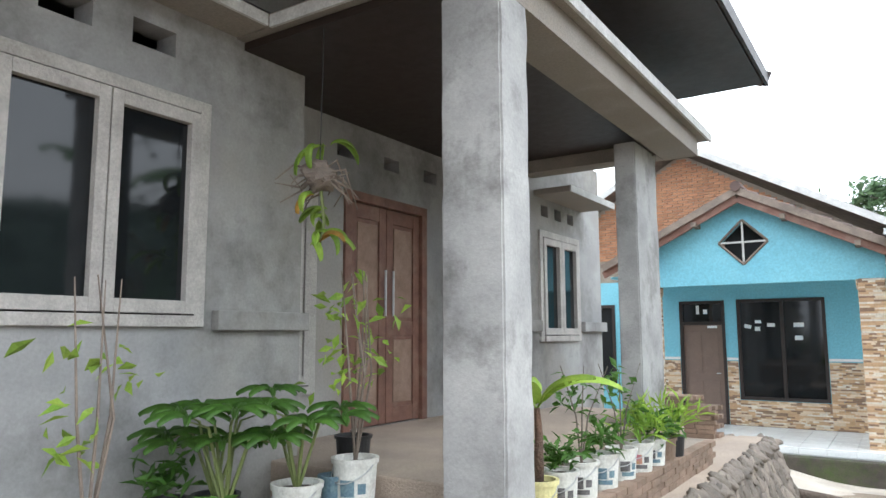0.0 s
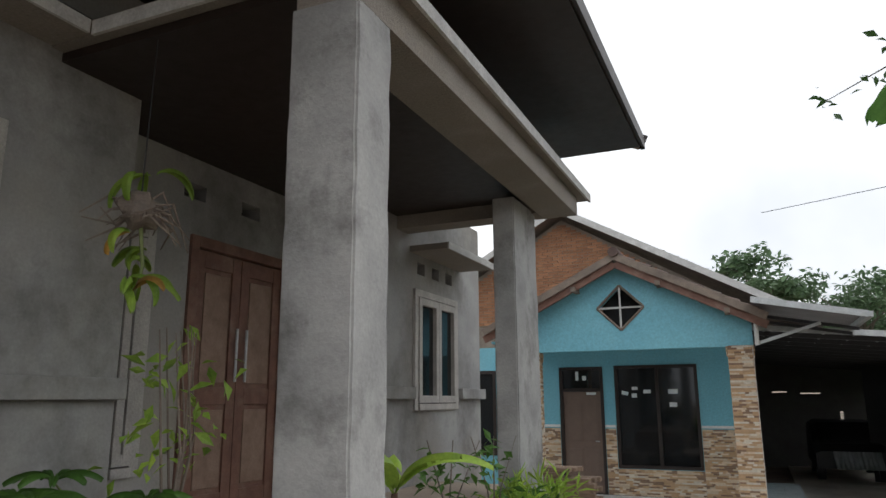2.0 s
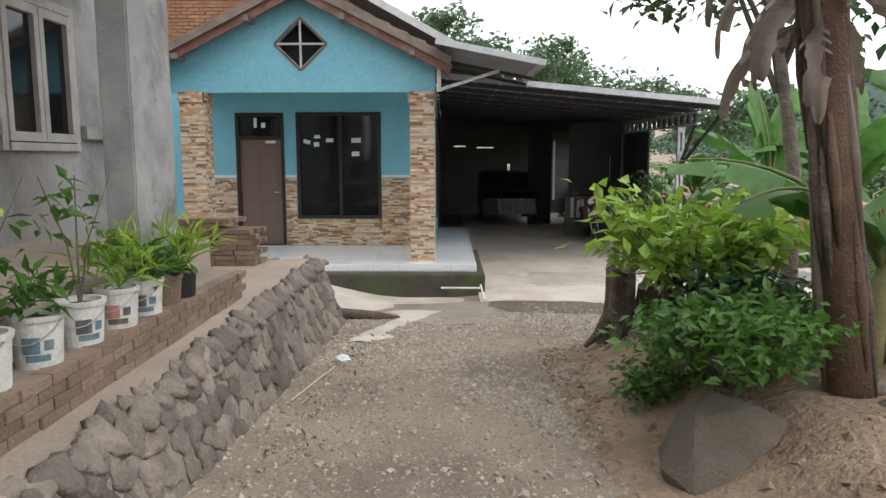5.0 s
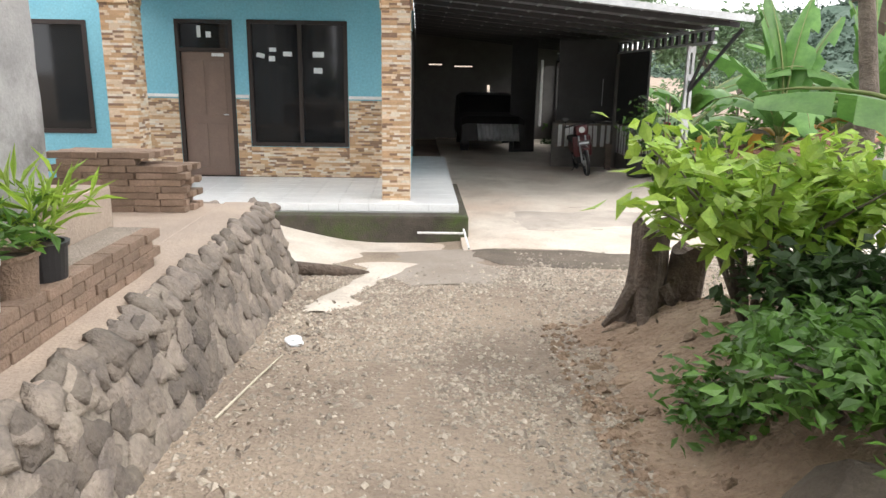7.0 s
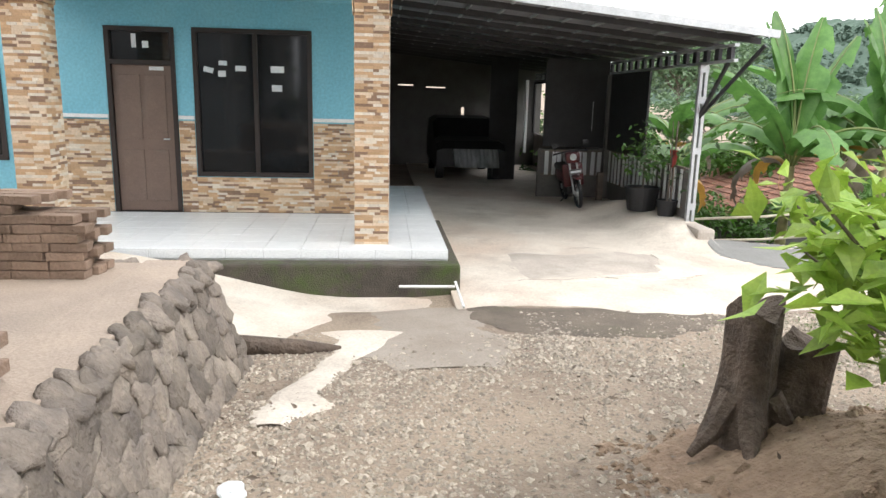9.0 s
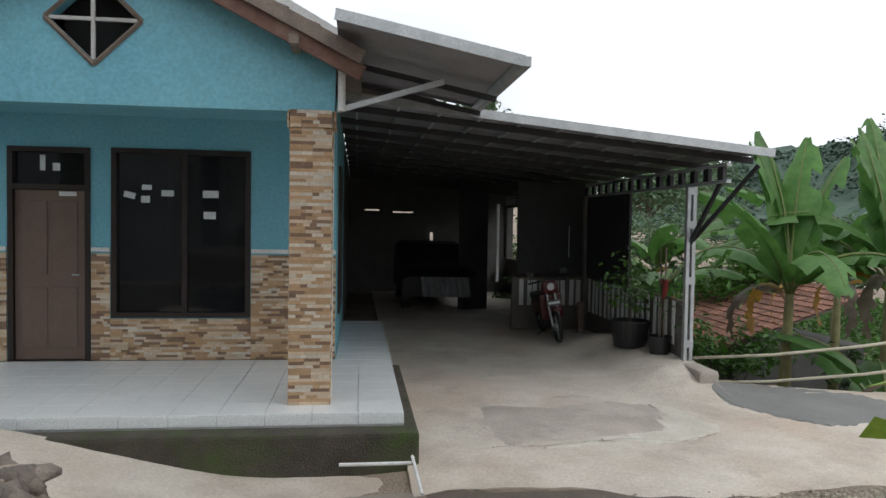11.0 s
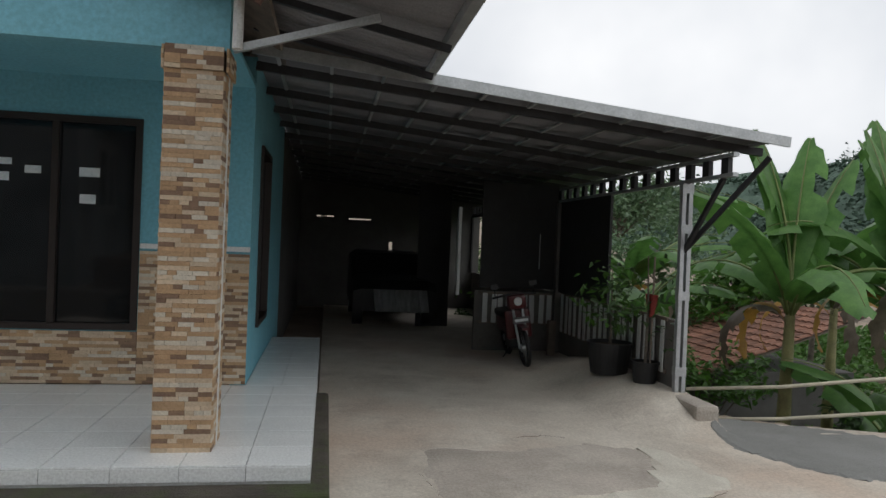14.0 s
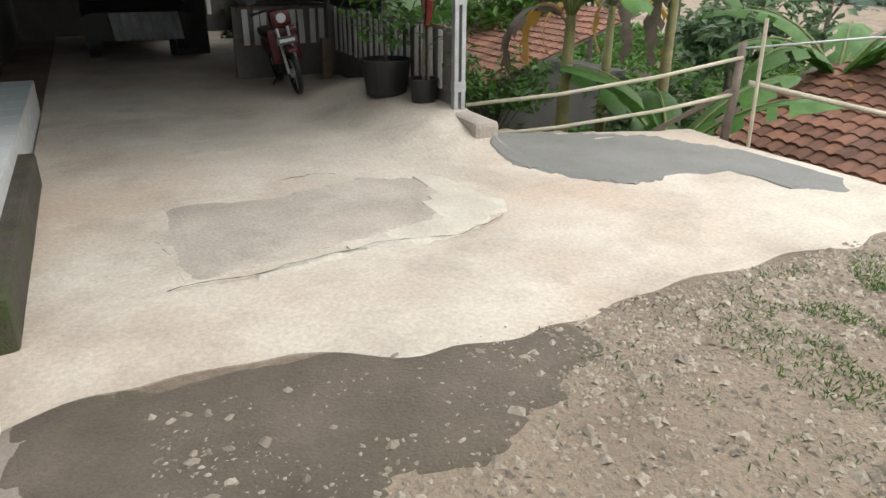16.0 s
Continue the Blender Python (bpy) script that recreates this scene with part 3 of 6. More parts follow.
structure("wall_back", wall_holes("y", 12.0, 0.15, 3.5, 8.6, -0.2, 3.6, [(4.15, 4.6, 2.46, 2.5), (5.0, 5.6, 2.41, 2.45), (6.06, 6.18, 1.25, 1.5), (6.1, 6.2, 1.5, 1.85)]), DARKENED_WALL, "grey back wall of the carport, shade put into its colour", "wall")
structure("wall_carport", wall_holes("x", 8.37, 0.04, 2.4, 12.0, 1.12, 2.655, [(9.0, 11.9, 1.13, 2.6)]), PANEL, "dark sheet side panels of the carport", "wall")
structure("wall_low", wall_holes("x", 8.43, 0.1, 0.45, 12.0, -1.0, 1.1), GREY_BOARD, "low grey cement wall beside the carport", "wall")
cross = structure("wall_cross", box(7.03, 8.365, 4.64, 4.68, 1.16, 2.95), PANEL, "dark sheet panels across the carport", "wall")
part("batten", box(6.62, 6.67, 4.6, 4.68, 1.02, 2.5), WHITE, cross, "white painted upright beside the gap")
# Pale strip drawn in place of daylight through a narrow slit.
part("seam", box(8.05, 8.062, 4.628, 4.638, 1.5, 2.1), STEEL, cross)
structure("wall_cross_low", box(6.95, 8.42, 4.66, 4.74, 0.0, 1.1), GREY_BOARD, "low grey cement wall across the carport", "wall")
# Added upright sheet, stands in for an unidentified dark bulk behind the car.
structure("partition", box(6.36, 7.05, 7.8, 7.86, 0.0, 3.1), PANEL, "added near-black sheet filling the dark area behind the car", "wall")
structure("post_end", box(8.32, 8.44, 4.5, 4.62, 0.0, 2.65), GREY_BOARD, "square grey corner post of the carport", "post")


def pickets(at, label, along, count, pitch, lo, hi, rz):
    """Flat white slats between two rails on the face of the low wall."""
    t = thing("picket_fence", label, "fence", at, group="white slatted fences", rz=rz)
    for z in (hi - 0.03, lo - 0.05):
        part("rail", box(-0.02, along, 0.0, 0.03, z, z + 0.05, 0.004), OLD_WOOD, t)
    for k in range(count):
        bm = box(0, 0.085, -0.02, -0.003, lo - 0.03, hi - 0.02 * abs(math.sin(k * 2.3)), 0.004)
        bm.transform(pose(0.05 + k * pitch, 0, 0, 0, 1.5 * math.sin(k * 1.9), 0))
        part("slat", bm, WHITE, t)
    return t


pickets((8.41, 4.45, 0), "low fence of white painted slats on a grey wall", 3.75, 18, 0.21, 0.5, 1.1, -90)
pickets((7.03, 4.62, 0), "short white slatted fence across the carport", 1.25, 9, 0.14, 0.6, 1.07, 0)
prop = thing("stub_post", "short grey timber prop beside the motorcycle", "post", (8.14, 4.1, 0.06))
part("shaft", box(-0.06, 0.06, -0.06, 0.06, 0, 0.62, 0.01), OLD_WOOD, prop)

# ---- concrete yard ----
def concrete_edge(x):
    """Where the concrete ends towards the earth, south of the carport."""
    return -3.28 - 0.08 * math.sin(x * 2.1) - 0.15 * noise.noise((x * 2.2, 0, 5)) - 0.22 * smoothstep(5.5, 6.6, x) + 0.1 * smoothstep(8.4, 9.4, x)


def yard_z(x, y):
    """The top of the concrete, ramped up to the post at the carport's corner."""
    lift = 0.25 * smoothstep(7.2, 8.2, x) * smoothstep(-0.75, 0.35, y) * (1 - smoothstep(2.4, 4.2, y)) * (x < 8.5)
    return ground_z(min(x, 8.5) if y > -0.5 else min(x, 10.4), y) + 0.045 + lift


def yard(x0, x1, far, nx, ny):
    bm = bmesh.new()
    rows = []
    for i in range(nx + 1):
        x = x0 + (x1 - x0) * i / nx
        ya, yb = concrete_edge(x), far(x)
        col = []
        for j in range(ny + 1):
            y = ya + (yb - ya) * (j / ny) ** 1.6
            col.append(bm.verts.new((x, y, yard_z(x, y) - 0.034 * (1 - smoothstep(0.0, 0.4, y - ya)))))
        rows.append(col)
    for a, b in zip(rows, rows[1:]):
        for j in range(ny):
            bm.faces.new((a[j], b[j], b[j + 1], a[j + 1]))
    geo = bmesh.ops.extrude_edge_only(bm, edges=[e for e in bm.edges if e.is_boundary])
    for v in [g for g in geo["geom"] if isinstance(g, bmesh.types.BMVert)]:
        v.co.z -= 0.12
    return bm


structure("pavement_apron", yard(8.5001, 10.75, lambda x: 0.2 - 0.35 * (x - 8.5), 36, 30), CONCRETE, "pale concrete apron towards the fence", "pavement")
structure("pavement", yard(4.42, 8.4999, lambda x: 12.0, 70, 60), CONCRETE, "pale worn concrete yard with cracks", "pavement")


# ---- grey house ----
TOP = 1.38
structure("terrace", box(-4.0, 2.0, -20.0, -5.0, -0.3, 0.9, 0.02), PORCH, "earth and cement terrace under the grey house", "terrace")
structure("floor_porch", box(-0.33, 1.825, -11.55, -7.0, 0.9, TOP, 0.015), PORCH, "bare tan cement porch floor", "floor")
structure("wall_grey_near", wall_holes("x", 0.18, -0.2, -19.0, -11.3, 0.9, 4.75, [(-13.58, -12.18, 2.3, 3.76), (-13.3, -13.0, 4.0, 4.16), (-12.75, -12.45, 4.0, 4.16)]), PLASTER, "unpainted grey cement plaster wall", "wall")
structure("wall_grey_return", box(-0.33, -0.02, -11.5, -11.3, 0.9, 4.75), PLASTER, "unpainted grey plaster return wall", "wall")
structure("wall_grey_door", wall_holes("x", -0.33, -0.2, -11.5, -8.4, 0.9, 4.75, [(-10.95, -10.62, 1.75, 3.55), (-10.25, -8.93, TOP, 3.6), (-10.35, -10.1, 3.9, 4.03), (-9.65, -9.4, 3.9, 4.03), (-8.95, -8.7, 3.9, 4.03)]), PLASTER, "unpainted grey plaster wall round the double door", "wall")
structure("wall_grey_far", wall_holes("x", 0.33, -0.2, -8.4, -5.45, 0.9, 4.6, [(-7.5, -6.28, 2.16, 3.5), (-7.4, -7.2, 3.68, 3.82), (-7.0, -6.8, 3.68, 3.82), (-6.6, -6.4, 3.68, 3.82)]), PLASTER, "unpainted grey plaster wall with a window", "wall")
structure("wall_grey_far_return", box(-0.33, 0.128, -8.4, -8.25, 0.9, 4.6), PLASTER, "short grey plaster return wall", "wall")
structure("wall_grey_end", box(-5.0, 0.128, -5.65, -5.45, 0.9, 4.6), PLASTER, "grey plaster end wall", "wall")
structure("column_base", box(1.8, 2.3, -12.05, -11.56, 0.9, TOP, 0.02), BRICK, "crumbling brick base under the porch column", "base")
structure("wall_grey_inside", box(-2.4, -2.3, -19, -5.7, 0.9, 4.7), ROOM_SHADE, "inner wall, near-black as indoor shade", "wall")
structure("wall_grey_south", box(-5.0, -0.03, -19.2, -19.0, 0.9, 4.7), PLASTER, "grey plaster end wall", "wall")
structure("ceiling_grey", box(-5.0, 0.1, -19, -5.5, 4.76, 4.8), ROOM_SHADE, "ceiling painted near-black as indoor shade", "ceiling")
structure("ceiling_slab", box(-0.33, 2.32, -11.97, -7.4, 4.3, 4.4), SOFFIT, "stained concrete porch roof slab", "ceiling")
structure("ceiling_eave", box(-0.1, 0.5, -19.0, -11.975, 4.31, 4.39), SOFFIT, "concrete eave slab above the window", "ceiling")
edge = structure("trim_slab", box(2.322, 2.345, -11.99, -7.38, 4.29, 4.375), EDGE, "pale painted edge of the porch slab", "trim")
part("edge_strip", box(0.53, 2.32, -11.995, -11.972, 4.29, 4.375), EDGE, edge)
part("edge_strip", box(0.502, 0.525, -19.0, -12.0, 4.3, 4.38), EDGE, edge)
structure("beam_front", box(1.9, 2.25, -11.95, -7.62, 4.1, 4.298), SOFFIT, "plastered concrete beam over the columns", "beam")
structure("beam_far", box(-0.3, 1.895, -7.9, -7.63, 4.1, 4.298), SOFFIT, "plastered concrete cross beam", "beam")

# Added near-black sheet: deep shade under the slab, put into its colour.
structure("ceiling_porch_inner", box(-0.32, 1.89, -11.9, -7.91, 4.24, 4.295), DARK_FRAME_AND_SHADE, "near-black sheet under the slab, painted as porch shade", "ceiling")
for cx, cy, wx, wy in ((1.87, -11.95, 0.38, 0.32), (1.64, -8.48, 0.21, 0.7)):
    c = thing("column", "square grey plastered concrete porch column with pitted edges", "column", (cx, cy, TOP), group="porch columns", kind="structure")
    bm = bmesh.new()
    bmesh.ops.create_cube(bm, size=1, matrix=Matrix.Translation((wx / 2, wy / 2, 1.37)) @ Matrix.Diagonal((wx, wy, 2.74, 1)))
    bmesh.ops.bevel(bm, geom=[e for e in bm.edges if abs((e.verts[0].co - e.verts[1].co).normalized().z) > 0.9], offset=0.012, segments=2, affect="EDGES")
    bmesh.ops.subdivide_edges(bm, edges=[e for e in bm.edges if abs(e.verts[0].co.z - e.verts[1].co.z) > 1], cuts=40, use_grid_fill=True)
    for v in bm.verts:
        v.co += Vector((noise.noise(v.co * 5 + Vector((0, 0, cy))), noise.noise(v.co * 5 + Vector((9, 0, cy))), 0)) * 0.007
    part("shaft", bm, PLASTER_COL, c)

# main roof above, dark underneath
main_roof = thing("roof", "high dark weathered roof with wide overhanging eave", "roof", kind="structure")
tiled_slope(main_roof, -2.4, 7.6, 2.86, 5.05, -20.0, -6.95, ROOF_DARK, 0.26, 0.33, 0.12)
part("fascia", box(2.85, 2.88, -20.0, -6.95, 4.94, 5.08), DARK_FRAME_AND_SHADE, main_roof)
part("bargeboard", slant((-2.4, -6.93, 7.55), (2.88, -6.93, 5.02), 0.03, 0.16), DARK_FRAME_AND_SHADE, main_roof)
# One near-black sheet under the whole eave.
structure("ceiling_soffit", box(-2.0, 2.84, -19.5, -7.1, 4.92, 4.95), DARK_FRAME_AND_SHADE, "near-black eave soffit", "ceiling")
structure("wall_attic", box(-2.0, 0.2, -19.0, -7.2, 4.6, 4.915), PLASTER, "plastered band under the roof", "wall")

# small concrete canopy over the far window
canopy = thing("window_canopy", "thin concrete canopy with pale edge over the window", "canopy", kind="structure")
part("slab", box(0.335, 0.8, -7.6, -6.15, 3.9, 3.97, 0.006), SOFFIT, canopy)
part("edge_strip", box(0.802, 0.818, -7.61, -6.14, 3.895, 3.975), EDGE, canopy)


def casement_window(name, at, width, height, leaves, label):
    """A bare timber window seen from +x: frame, stiles between the panes, sill."""
    w = thing(name, label, "window", at, kind="structure")
    part("window_frame", box(-0.1, 0.03, 0, 0.08, 0, height, 0.005), FRAME_GREY, w)
    part("window_frame", box(-0.1, 0.03, width - 0.08, width, 0, height, 0.005), FRAME_GREY, w)
    part("window_frame", box(-0.1, 0.03, 0.08, width - 0.08, height - 0.08, height, 0.005), FRAME_GREY, w)
    part("window_sill", box(-0.1, 0.05, 0.08, width - 0.08, 0, 0.07, 0.005), FRAME_GREY, w)
    step = (width - 0.16) / leaves
    for k in range(leaves):
        y0, y1 = 0.08 + k * step, 0.08 + (k + 1) * step
        sash = part("sash", box(-0.06, 0.045, y0 + 0.005, y0 + 0.075, 0.08, height - 0.09, 0.004), FRAME_GREY, w)
        part("stile", box(-0.06, 0.045, y1 - 0.075, y1 - 0.005, 0.08, height - 0.09, 0.004), FRAME_GREY, sash)
        part("rail", box(-0.06, 0.045, y0 + 0.075, y1 - 0.075, 0.08, 0.16, 0.004), FRAME_GREY, sash)
        part("rail", box(-0.06, 0.045, y0 + 0.075, y1 - 0.075, height - 0.17, height - 0.09, 0.004), FRAME_GREY, sash)
        part("pane", box(-0.01, -0.004, y0 + 0.075, y1 - 0.075, 0.16, height - 0.17), GLASS, w)
    return w


casement_window("window_4", (0.18, -13.58, 2.3), 1.4, 1.46, 2, "bare grey timber casement window with two dark panes")
casement_window("window_5", (0.33, -7.5, 2.16), 1.22, 1.34, 2, "bare grey timber casement window under a concrete canopy")
casement_window("window_6", (-0.33, -10.95, 1.75), 0.33, 1.8, 1, "narrow dark side window beside the double door")
for x, y0, y1, z in ((0.18, -12.1, -11.27, 2.3), (0.33, -8.38, -7.55, 2.3), (0.33, -6.23, -5.42, 2.3), (0.18, -16, -13.62, 2.3)):
    structure("trim_ledge", box(x + 0.002, x + 0.07, y0, y1, z - 0.02, z + 0.11, 0.008), PLASTER, "moulded grey plaster band at sill height", "trim")

gate = thing("door_2", "double door of raw reddish teak panels with long steel handles, closed", "door", (-0.33, -10.25, TOP), kind="structure")
for b in (box(-0.12, 0.03, 0, 0.09, 0, 2.22, 0.004), box(-0.12, 0.03, 1.23, 1.32, 0, 2.22, 0.004), box(-0.12, 0.03, 0.09, 1.23, 2.13, 2.22, 0.004)):
    part("door_frame", b, TEAK, gate)
for k in (0, 1):
    y0 = 0.095 + k * 0.57
    lf = part("door_leaf", box(-0.07, -0.03, y0, y0 + 0.565, 0.01, 2.125, 0.004), TEAK, gate)
    for s in (box(-0.03, -0.012, y0 + 0.002, y0 + 0.11, 0.012, 2.12, 0.004), box(-0.03, -0.012, y0 + 0.455, y0 + 0.563, 0.012, 2.12, 0.004)):
        part("stile", s, TEAK, lf)
    for z0, z1 in ((0.012, 0.16), (0.86, 1.0), (1.98, 2.12)):
        part("rail", box(-0.03, -0.014, y0 + 0.112, y0 + 0.453, z0, z1, 0.004), TEAK, lf)
    for z0, z1 in ((0.18, 0.84), (1.02, 1.96)):
        part("panel", box(-0.03, -0.018, y0 + 0.13, y0 + 0.435, z0 + 0.02, z1 - 0.02, 0.008), TEAK_PALE, lf, "greyed weathered teak panel")
    hy = y0 + (0.505 if k == 0 else 0.06)
    part("handle", tube([(0.03, hy, 1.05), (0.03, hy, 1.5)], 0.012, 8), STEEL, lf, "long steel pull handle")

# ---- retaining wall of field stones ----
core = bmesh.new()
ends = [[core.verts.new((x, y, z)) for x, z in ((2.005, -0.2), (2.83, -0.2), (2.43, 0.862), (2.005, 0.862))] for y in (-17.0, -5.0)]
core.faces.new(ends[0])
core.faces.new(ends[1][::-1])
for k in range(4):
    core.faces.new((ends[0][k], ends[1][k], ends[1][(k + 1) % 4], ends[0][(k + 1) % 4]))
bmesh.ops.recalc_face_normals(core, faces=core.faces)
structure("wall_retaining", core, MORTAR, "sloping field stone retaining wall set in pale mortar", "wall")
structure("path_terrace", box(2.0, 2.37, -17.0, -4.95, 0.865, 0.905, 0.01), PORCH, "narrow bare ledge above the stone wall", "path")
ledge = structure("brick_ledge", box(1.83, 2.11, -11.6, -7.1, 0.9, 1.12, 0.015), MORTAR, "low ledge of weathered bricks along the porch", "ledge")


# ---- plants ----
def leaves(name, spots, size, material, parent, seed=1, slim=0.45, droop=0.3, label=""):
    """Many small folded leaves at the given spots, joined in one mesh."""
    rng = np.random.default_rng(seed)
    c = np.asarray(spots, float)
    n = len(c)
    d = rng.normal(size=(n, 3))
    d[:, 2] = d[:, 2] * 0.5 - droop
    d /= np.linalg.norm(d, axis=1)[:, None]
    u = np.cross(d, rng.normal(size=(n, 3)) * 0.5 + (0, 0, 1))
    u /= np.linalg.norm(u, axis=1)[:, None] + 1e-9
    w = np.cross(u, d)
    s = (size * rng.uniform(0.6, 1.3, n))[:, None]
    v = np.stack([c, c + d * s * 0.45 + u * s * slim * 0.5 + w * s * 0.08, c + d * s - w * s * 0.08, c + d * s * 0.45 - u * s * slim * 0.5 + w * s * 0.08, c + d * s * 0.5], 1).reshape(-1, 3)
    f = []
    for k in range(0, 5 * n, 5):
        f += [(k, k + 1, k + 4), (k + 1, k + 2, k + 4), (k + 2, k + 3, k + 4), (k + 3, k, k + 4)]
    me = bpy.data.meshes.new(name)
    me.from_pydata(v.tolist(), [], f)
    me.materials.append(material)
    ob = new(name, me)
    ob.parent = parent
    return tagged(ob, label, kind="stuff") if label else tagged(ob, kind="stuff")


def clumps(centre, radius, count, per, seed, flat=0.7, tight=0.28):
    """Spots in uneven clumps inside a rough ellipsoid."""
    rng = np.random.default_rng(seed)
    out = []
    for _ in range(count):
        p = rng.normal(size=3)
        p *= rng.uniform(0.3, 1.0) ** 0.5 / np.linalg.norm(p)
        q = np.array(centre) + p * radius * (1, 1, flat)
        out.append(q + rng.normal(size=(per, 3)) * radius * tight * (1, 1, 0.6))
    return np.concatenate(out)


def tree(at, height, crown, seed, label, leaf=LEAF_HAZED, leaf_size=0.4, count=40, per=45, trunk=0.2, lean=(0, 0)):
    rng = random.Random(seed)
    t = thing("tree", label, "tree", at)
    top = Vector((lean[0], lean[1], height * 0.75))
    part("trunk", tube([(0, 0, -0.3), (0.05 + lean[0] * 0.2, lean[1] * 0.2, height * 0.3), (lean[0] * 0.6, lean[1] * 0.6, height * 0.55), top], [trunk, trunk * 0.8, trunk * 0.6, trunk * 0.3], 9), BARK, t, smooth=True)
    spots = []
    for k in range(7):
        a = k * 2.4 + rng.random()
        r = crown * rng.uniform(0.55, 0.95)
        s = Vector((lean[0] * 0.6, lean[1] * 0.6, height * rng.uniform(0.42, 0.6)))
        e = Vector((lean[0] + r * math.cos(a), lean[1] + r * math.sin(a), height * rng.uniform(0.6, 0.92)))
        part("limb", tube([s, (s + e) / 2 + Vector((0, 0, 0.1 * height)), e], [trunk * 0.4, trunk * 0.25, trunk * 0.08], 6), BARK, t, smooth=True)
        spots.append(clumps(tuple(e), crown * 0.45, count // 7 + 1, per, seed * 11 + k))
    spots.append(clumps((lean[0], lean[1], height * 0.85), crown * 0.6, count // 3, per, seed * 11 + 9))
    leaves("crown", np.concatenate(spots), leaf_size, leaf, t, seed)
    return t


def banana_leaf_mesh(length, width, arch, seed, torn=0.5):
    """One long arched banana leaf along +x, folded at its midrib, with torn edges."""
    rng = random.Random(seed)
    bm = bmesh.new()
    n = 18
    last = None
    for i in range(n + 1):
        t = i / n
        a = 1.15 - arch * t
        if i == 0:
            p = Vector((0, 0, 0))
        else:
            p = p + Vector((math.cos(a), 0, math.sin(a))) * length / n
        blade = max(0.0, (t - 0.14) / 0.86)
        w = width * (math.sin(math.pi * min(1, blade * 0.93 + 0.05)) ** 0.55 if blade > 0 else 0.02)
        w1, w2 = w * (1 - torn * rng.random() * 0.4), w * (1 - torn * rng.random() * 0.4)
        fold = 0.25 * w
        row = [bm.verts.new(p + Vector((0, w1, -fold * (1 + torn * rng.random())))), bm.verts.new(p + Vector((0, w1 * 0.5, 0.02))), bm.verts.new(p), bm.verts.new(p + Vector((0, -w2 * 0.5, 0.02))), bm.verts.new(p + Vector((0, -w2, -fold * (1 + torn * rng.random()))))]
        if last:
            for q in range(4):
                if blade > 0.1 and q in (0, 3) and rng.random() < torn * 0.35:
                    continue
                bm.faces.new((last[q], last[q + 1], row[q + 1], row[q]))
        last = row
    return bm


def banana_rib(length, arch, thick):
    pts, p, n = [], Vector((0, 0, 0)), 10
    for i in range(n + 1):
        if i:
            a = 1.15 - arch * (i - 0.5) / n
            p = p + Vector((math.cos(a), 0, math.sin(a))) * length / n
        pts.append(p.copy())
    return tube(pts, [thick * (1 - 0.85 * i / n) for i in range(n + 1)], 6)


def banana_plant(at, height, count, length, seed, label, dry=1, trunk=0.1, upright=0.0):
    rng = random.Random(seed)
    t = thing("banana_plant", label, "banana plant", at, group="banana plants")
    part("trunk", tube([(0, 0, -0.5), (0.02, 0.01, height * 0.5), (0.05, 0, height)], [trunk * 1.15, trunk, trunk * 0.65], 12), BANANA_TRUNK if dry > 10 else BANANA_STEM, t, smooth=True)
    for k in range(count):
        turn = pose(0.04, 0, height - 0.1, 0, -rng.uniform(-6, 14) - upright * (18 if k % 3 == 0 else 0), 137.5 * k + rng.uniform(-20, 20))
        ln, arch = length * rng.uniform(0.95, 1.35), (0.5 if upright and k % 3 == 0 else rng.uniform(1.0, 2.1))
        bm = banana_leaf_mesh(ln, 0.36 * rng.uniform(0.8, 1.15), arch, seed * 50 + k, 0.55)
        bm.transform(turn)
        lf = part("leaf", bm, BANANA_LEAF, t, smooth=True)
        bm = banana_rib(ln, arch, 0.03)
        bm.transform(turn)
        part("midrib", bm, STEM, lf, smooth=True)
    for k in range(dry):
        bm = banana_leaf_mesh(length * (0.8 if dry < 10 else 0.62), 0.16 if dry < 10 else 0.085, 3.3 if dry < 10 else 1.7, seed * 70 + k, 1.0)
        bm.transform(pose(0, 0, height - (0.2 if dry < 10 else 0.5 + 0.05 * k), 0, 0 if dry < 10 else 55, 97 * k + 30 * seed))
        part("dead_leaf", bm, ORANGE_LEAF if k % 2 == 0 and dry < 10 else DRY_LEAF, t, "withered hanging leaf", smooth=True)
    return t


banana_plant((10.9, 2.0, -2.2), 3.3, 10, 2.3, 3, "tall green banana plant with a pale trunk", dry=2, upright=1.0)
banana_plant((12.6, 1.9, -2.2), 3.5, 10, 2.5, 4, "tall green banana plant beside the fence", dry=2, upright=1.0)
banana_plant((13.6, 4.5, -2.4), 3.4, 9, 2.6, 5, "banana plant with withered yellow leaves", dry=3)
banana_plant((10.2, 5.5, -2.2), 2.6, 8, 2.2, 6, "banana plant growing behind the carport fence", dry=3)
banana_plant((11.6, 0.6, -2.2), 1.5, 6, 1.8, 7, "young banana plant below the bamboo fence", dry=1)
banana_plant((15.5, 1.2, -2.4), 2.4, 8, 2.2, 8, "banana plant with broad torn leaves", dry=2)
banana_plant((11.5, 8.5, -2.2), 3.2, 9, 2.5, 9, "banana plant behind the carport", dry=3)
dead_banana = banana_plant((6.2, -9.4, 0.75), 3.6, 3, 1.3, 12, "brown leaning banana trunk with hanging dead leaves", dry=22, trunk=0.115)
dead_banana.matrix_world = pose(6.2, -9.4, 0.72, 0, -8.5, 0)
banana_plant((6.95, -9.3, 0.8), 1.25, 4, 1.0, 17, "young banana plant beside the dead trunk", dry=0, trunk=0.06)
sheath = random.Random(4)
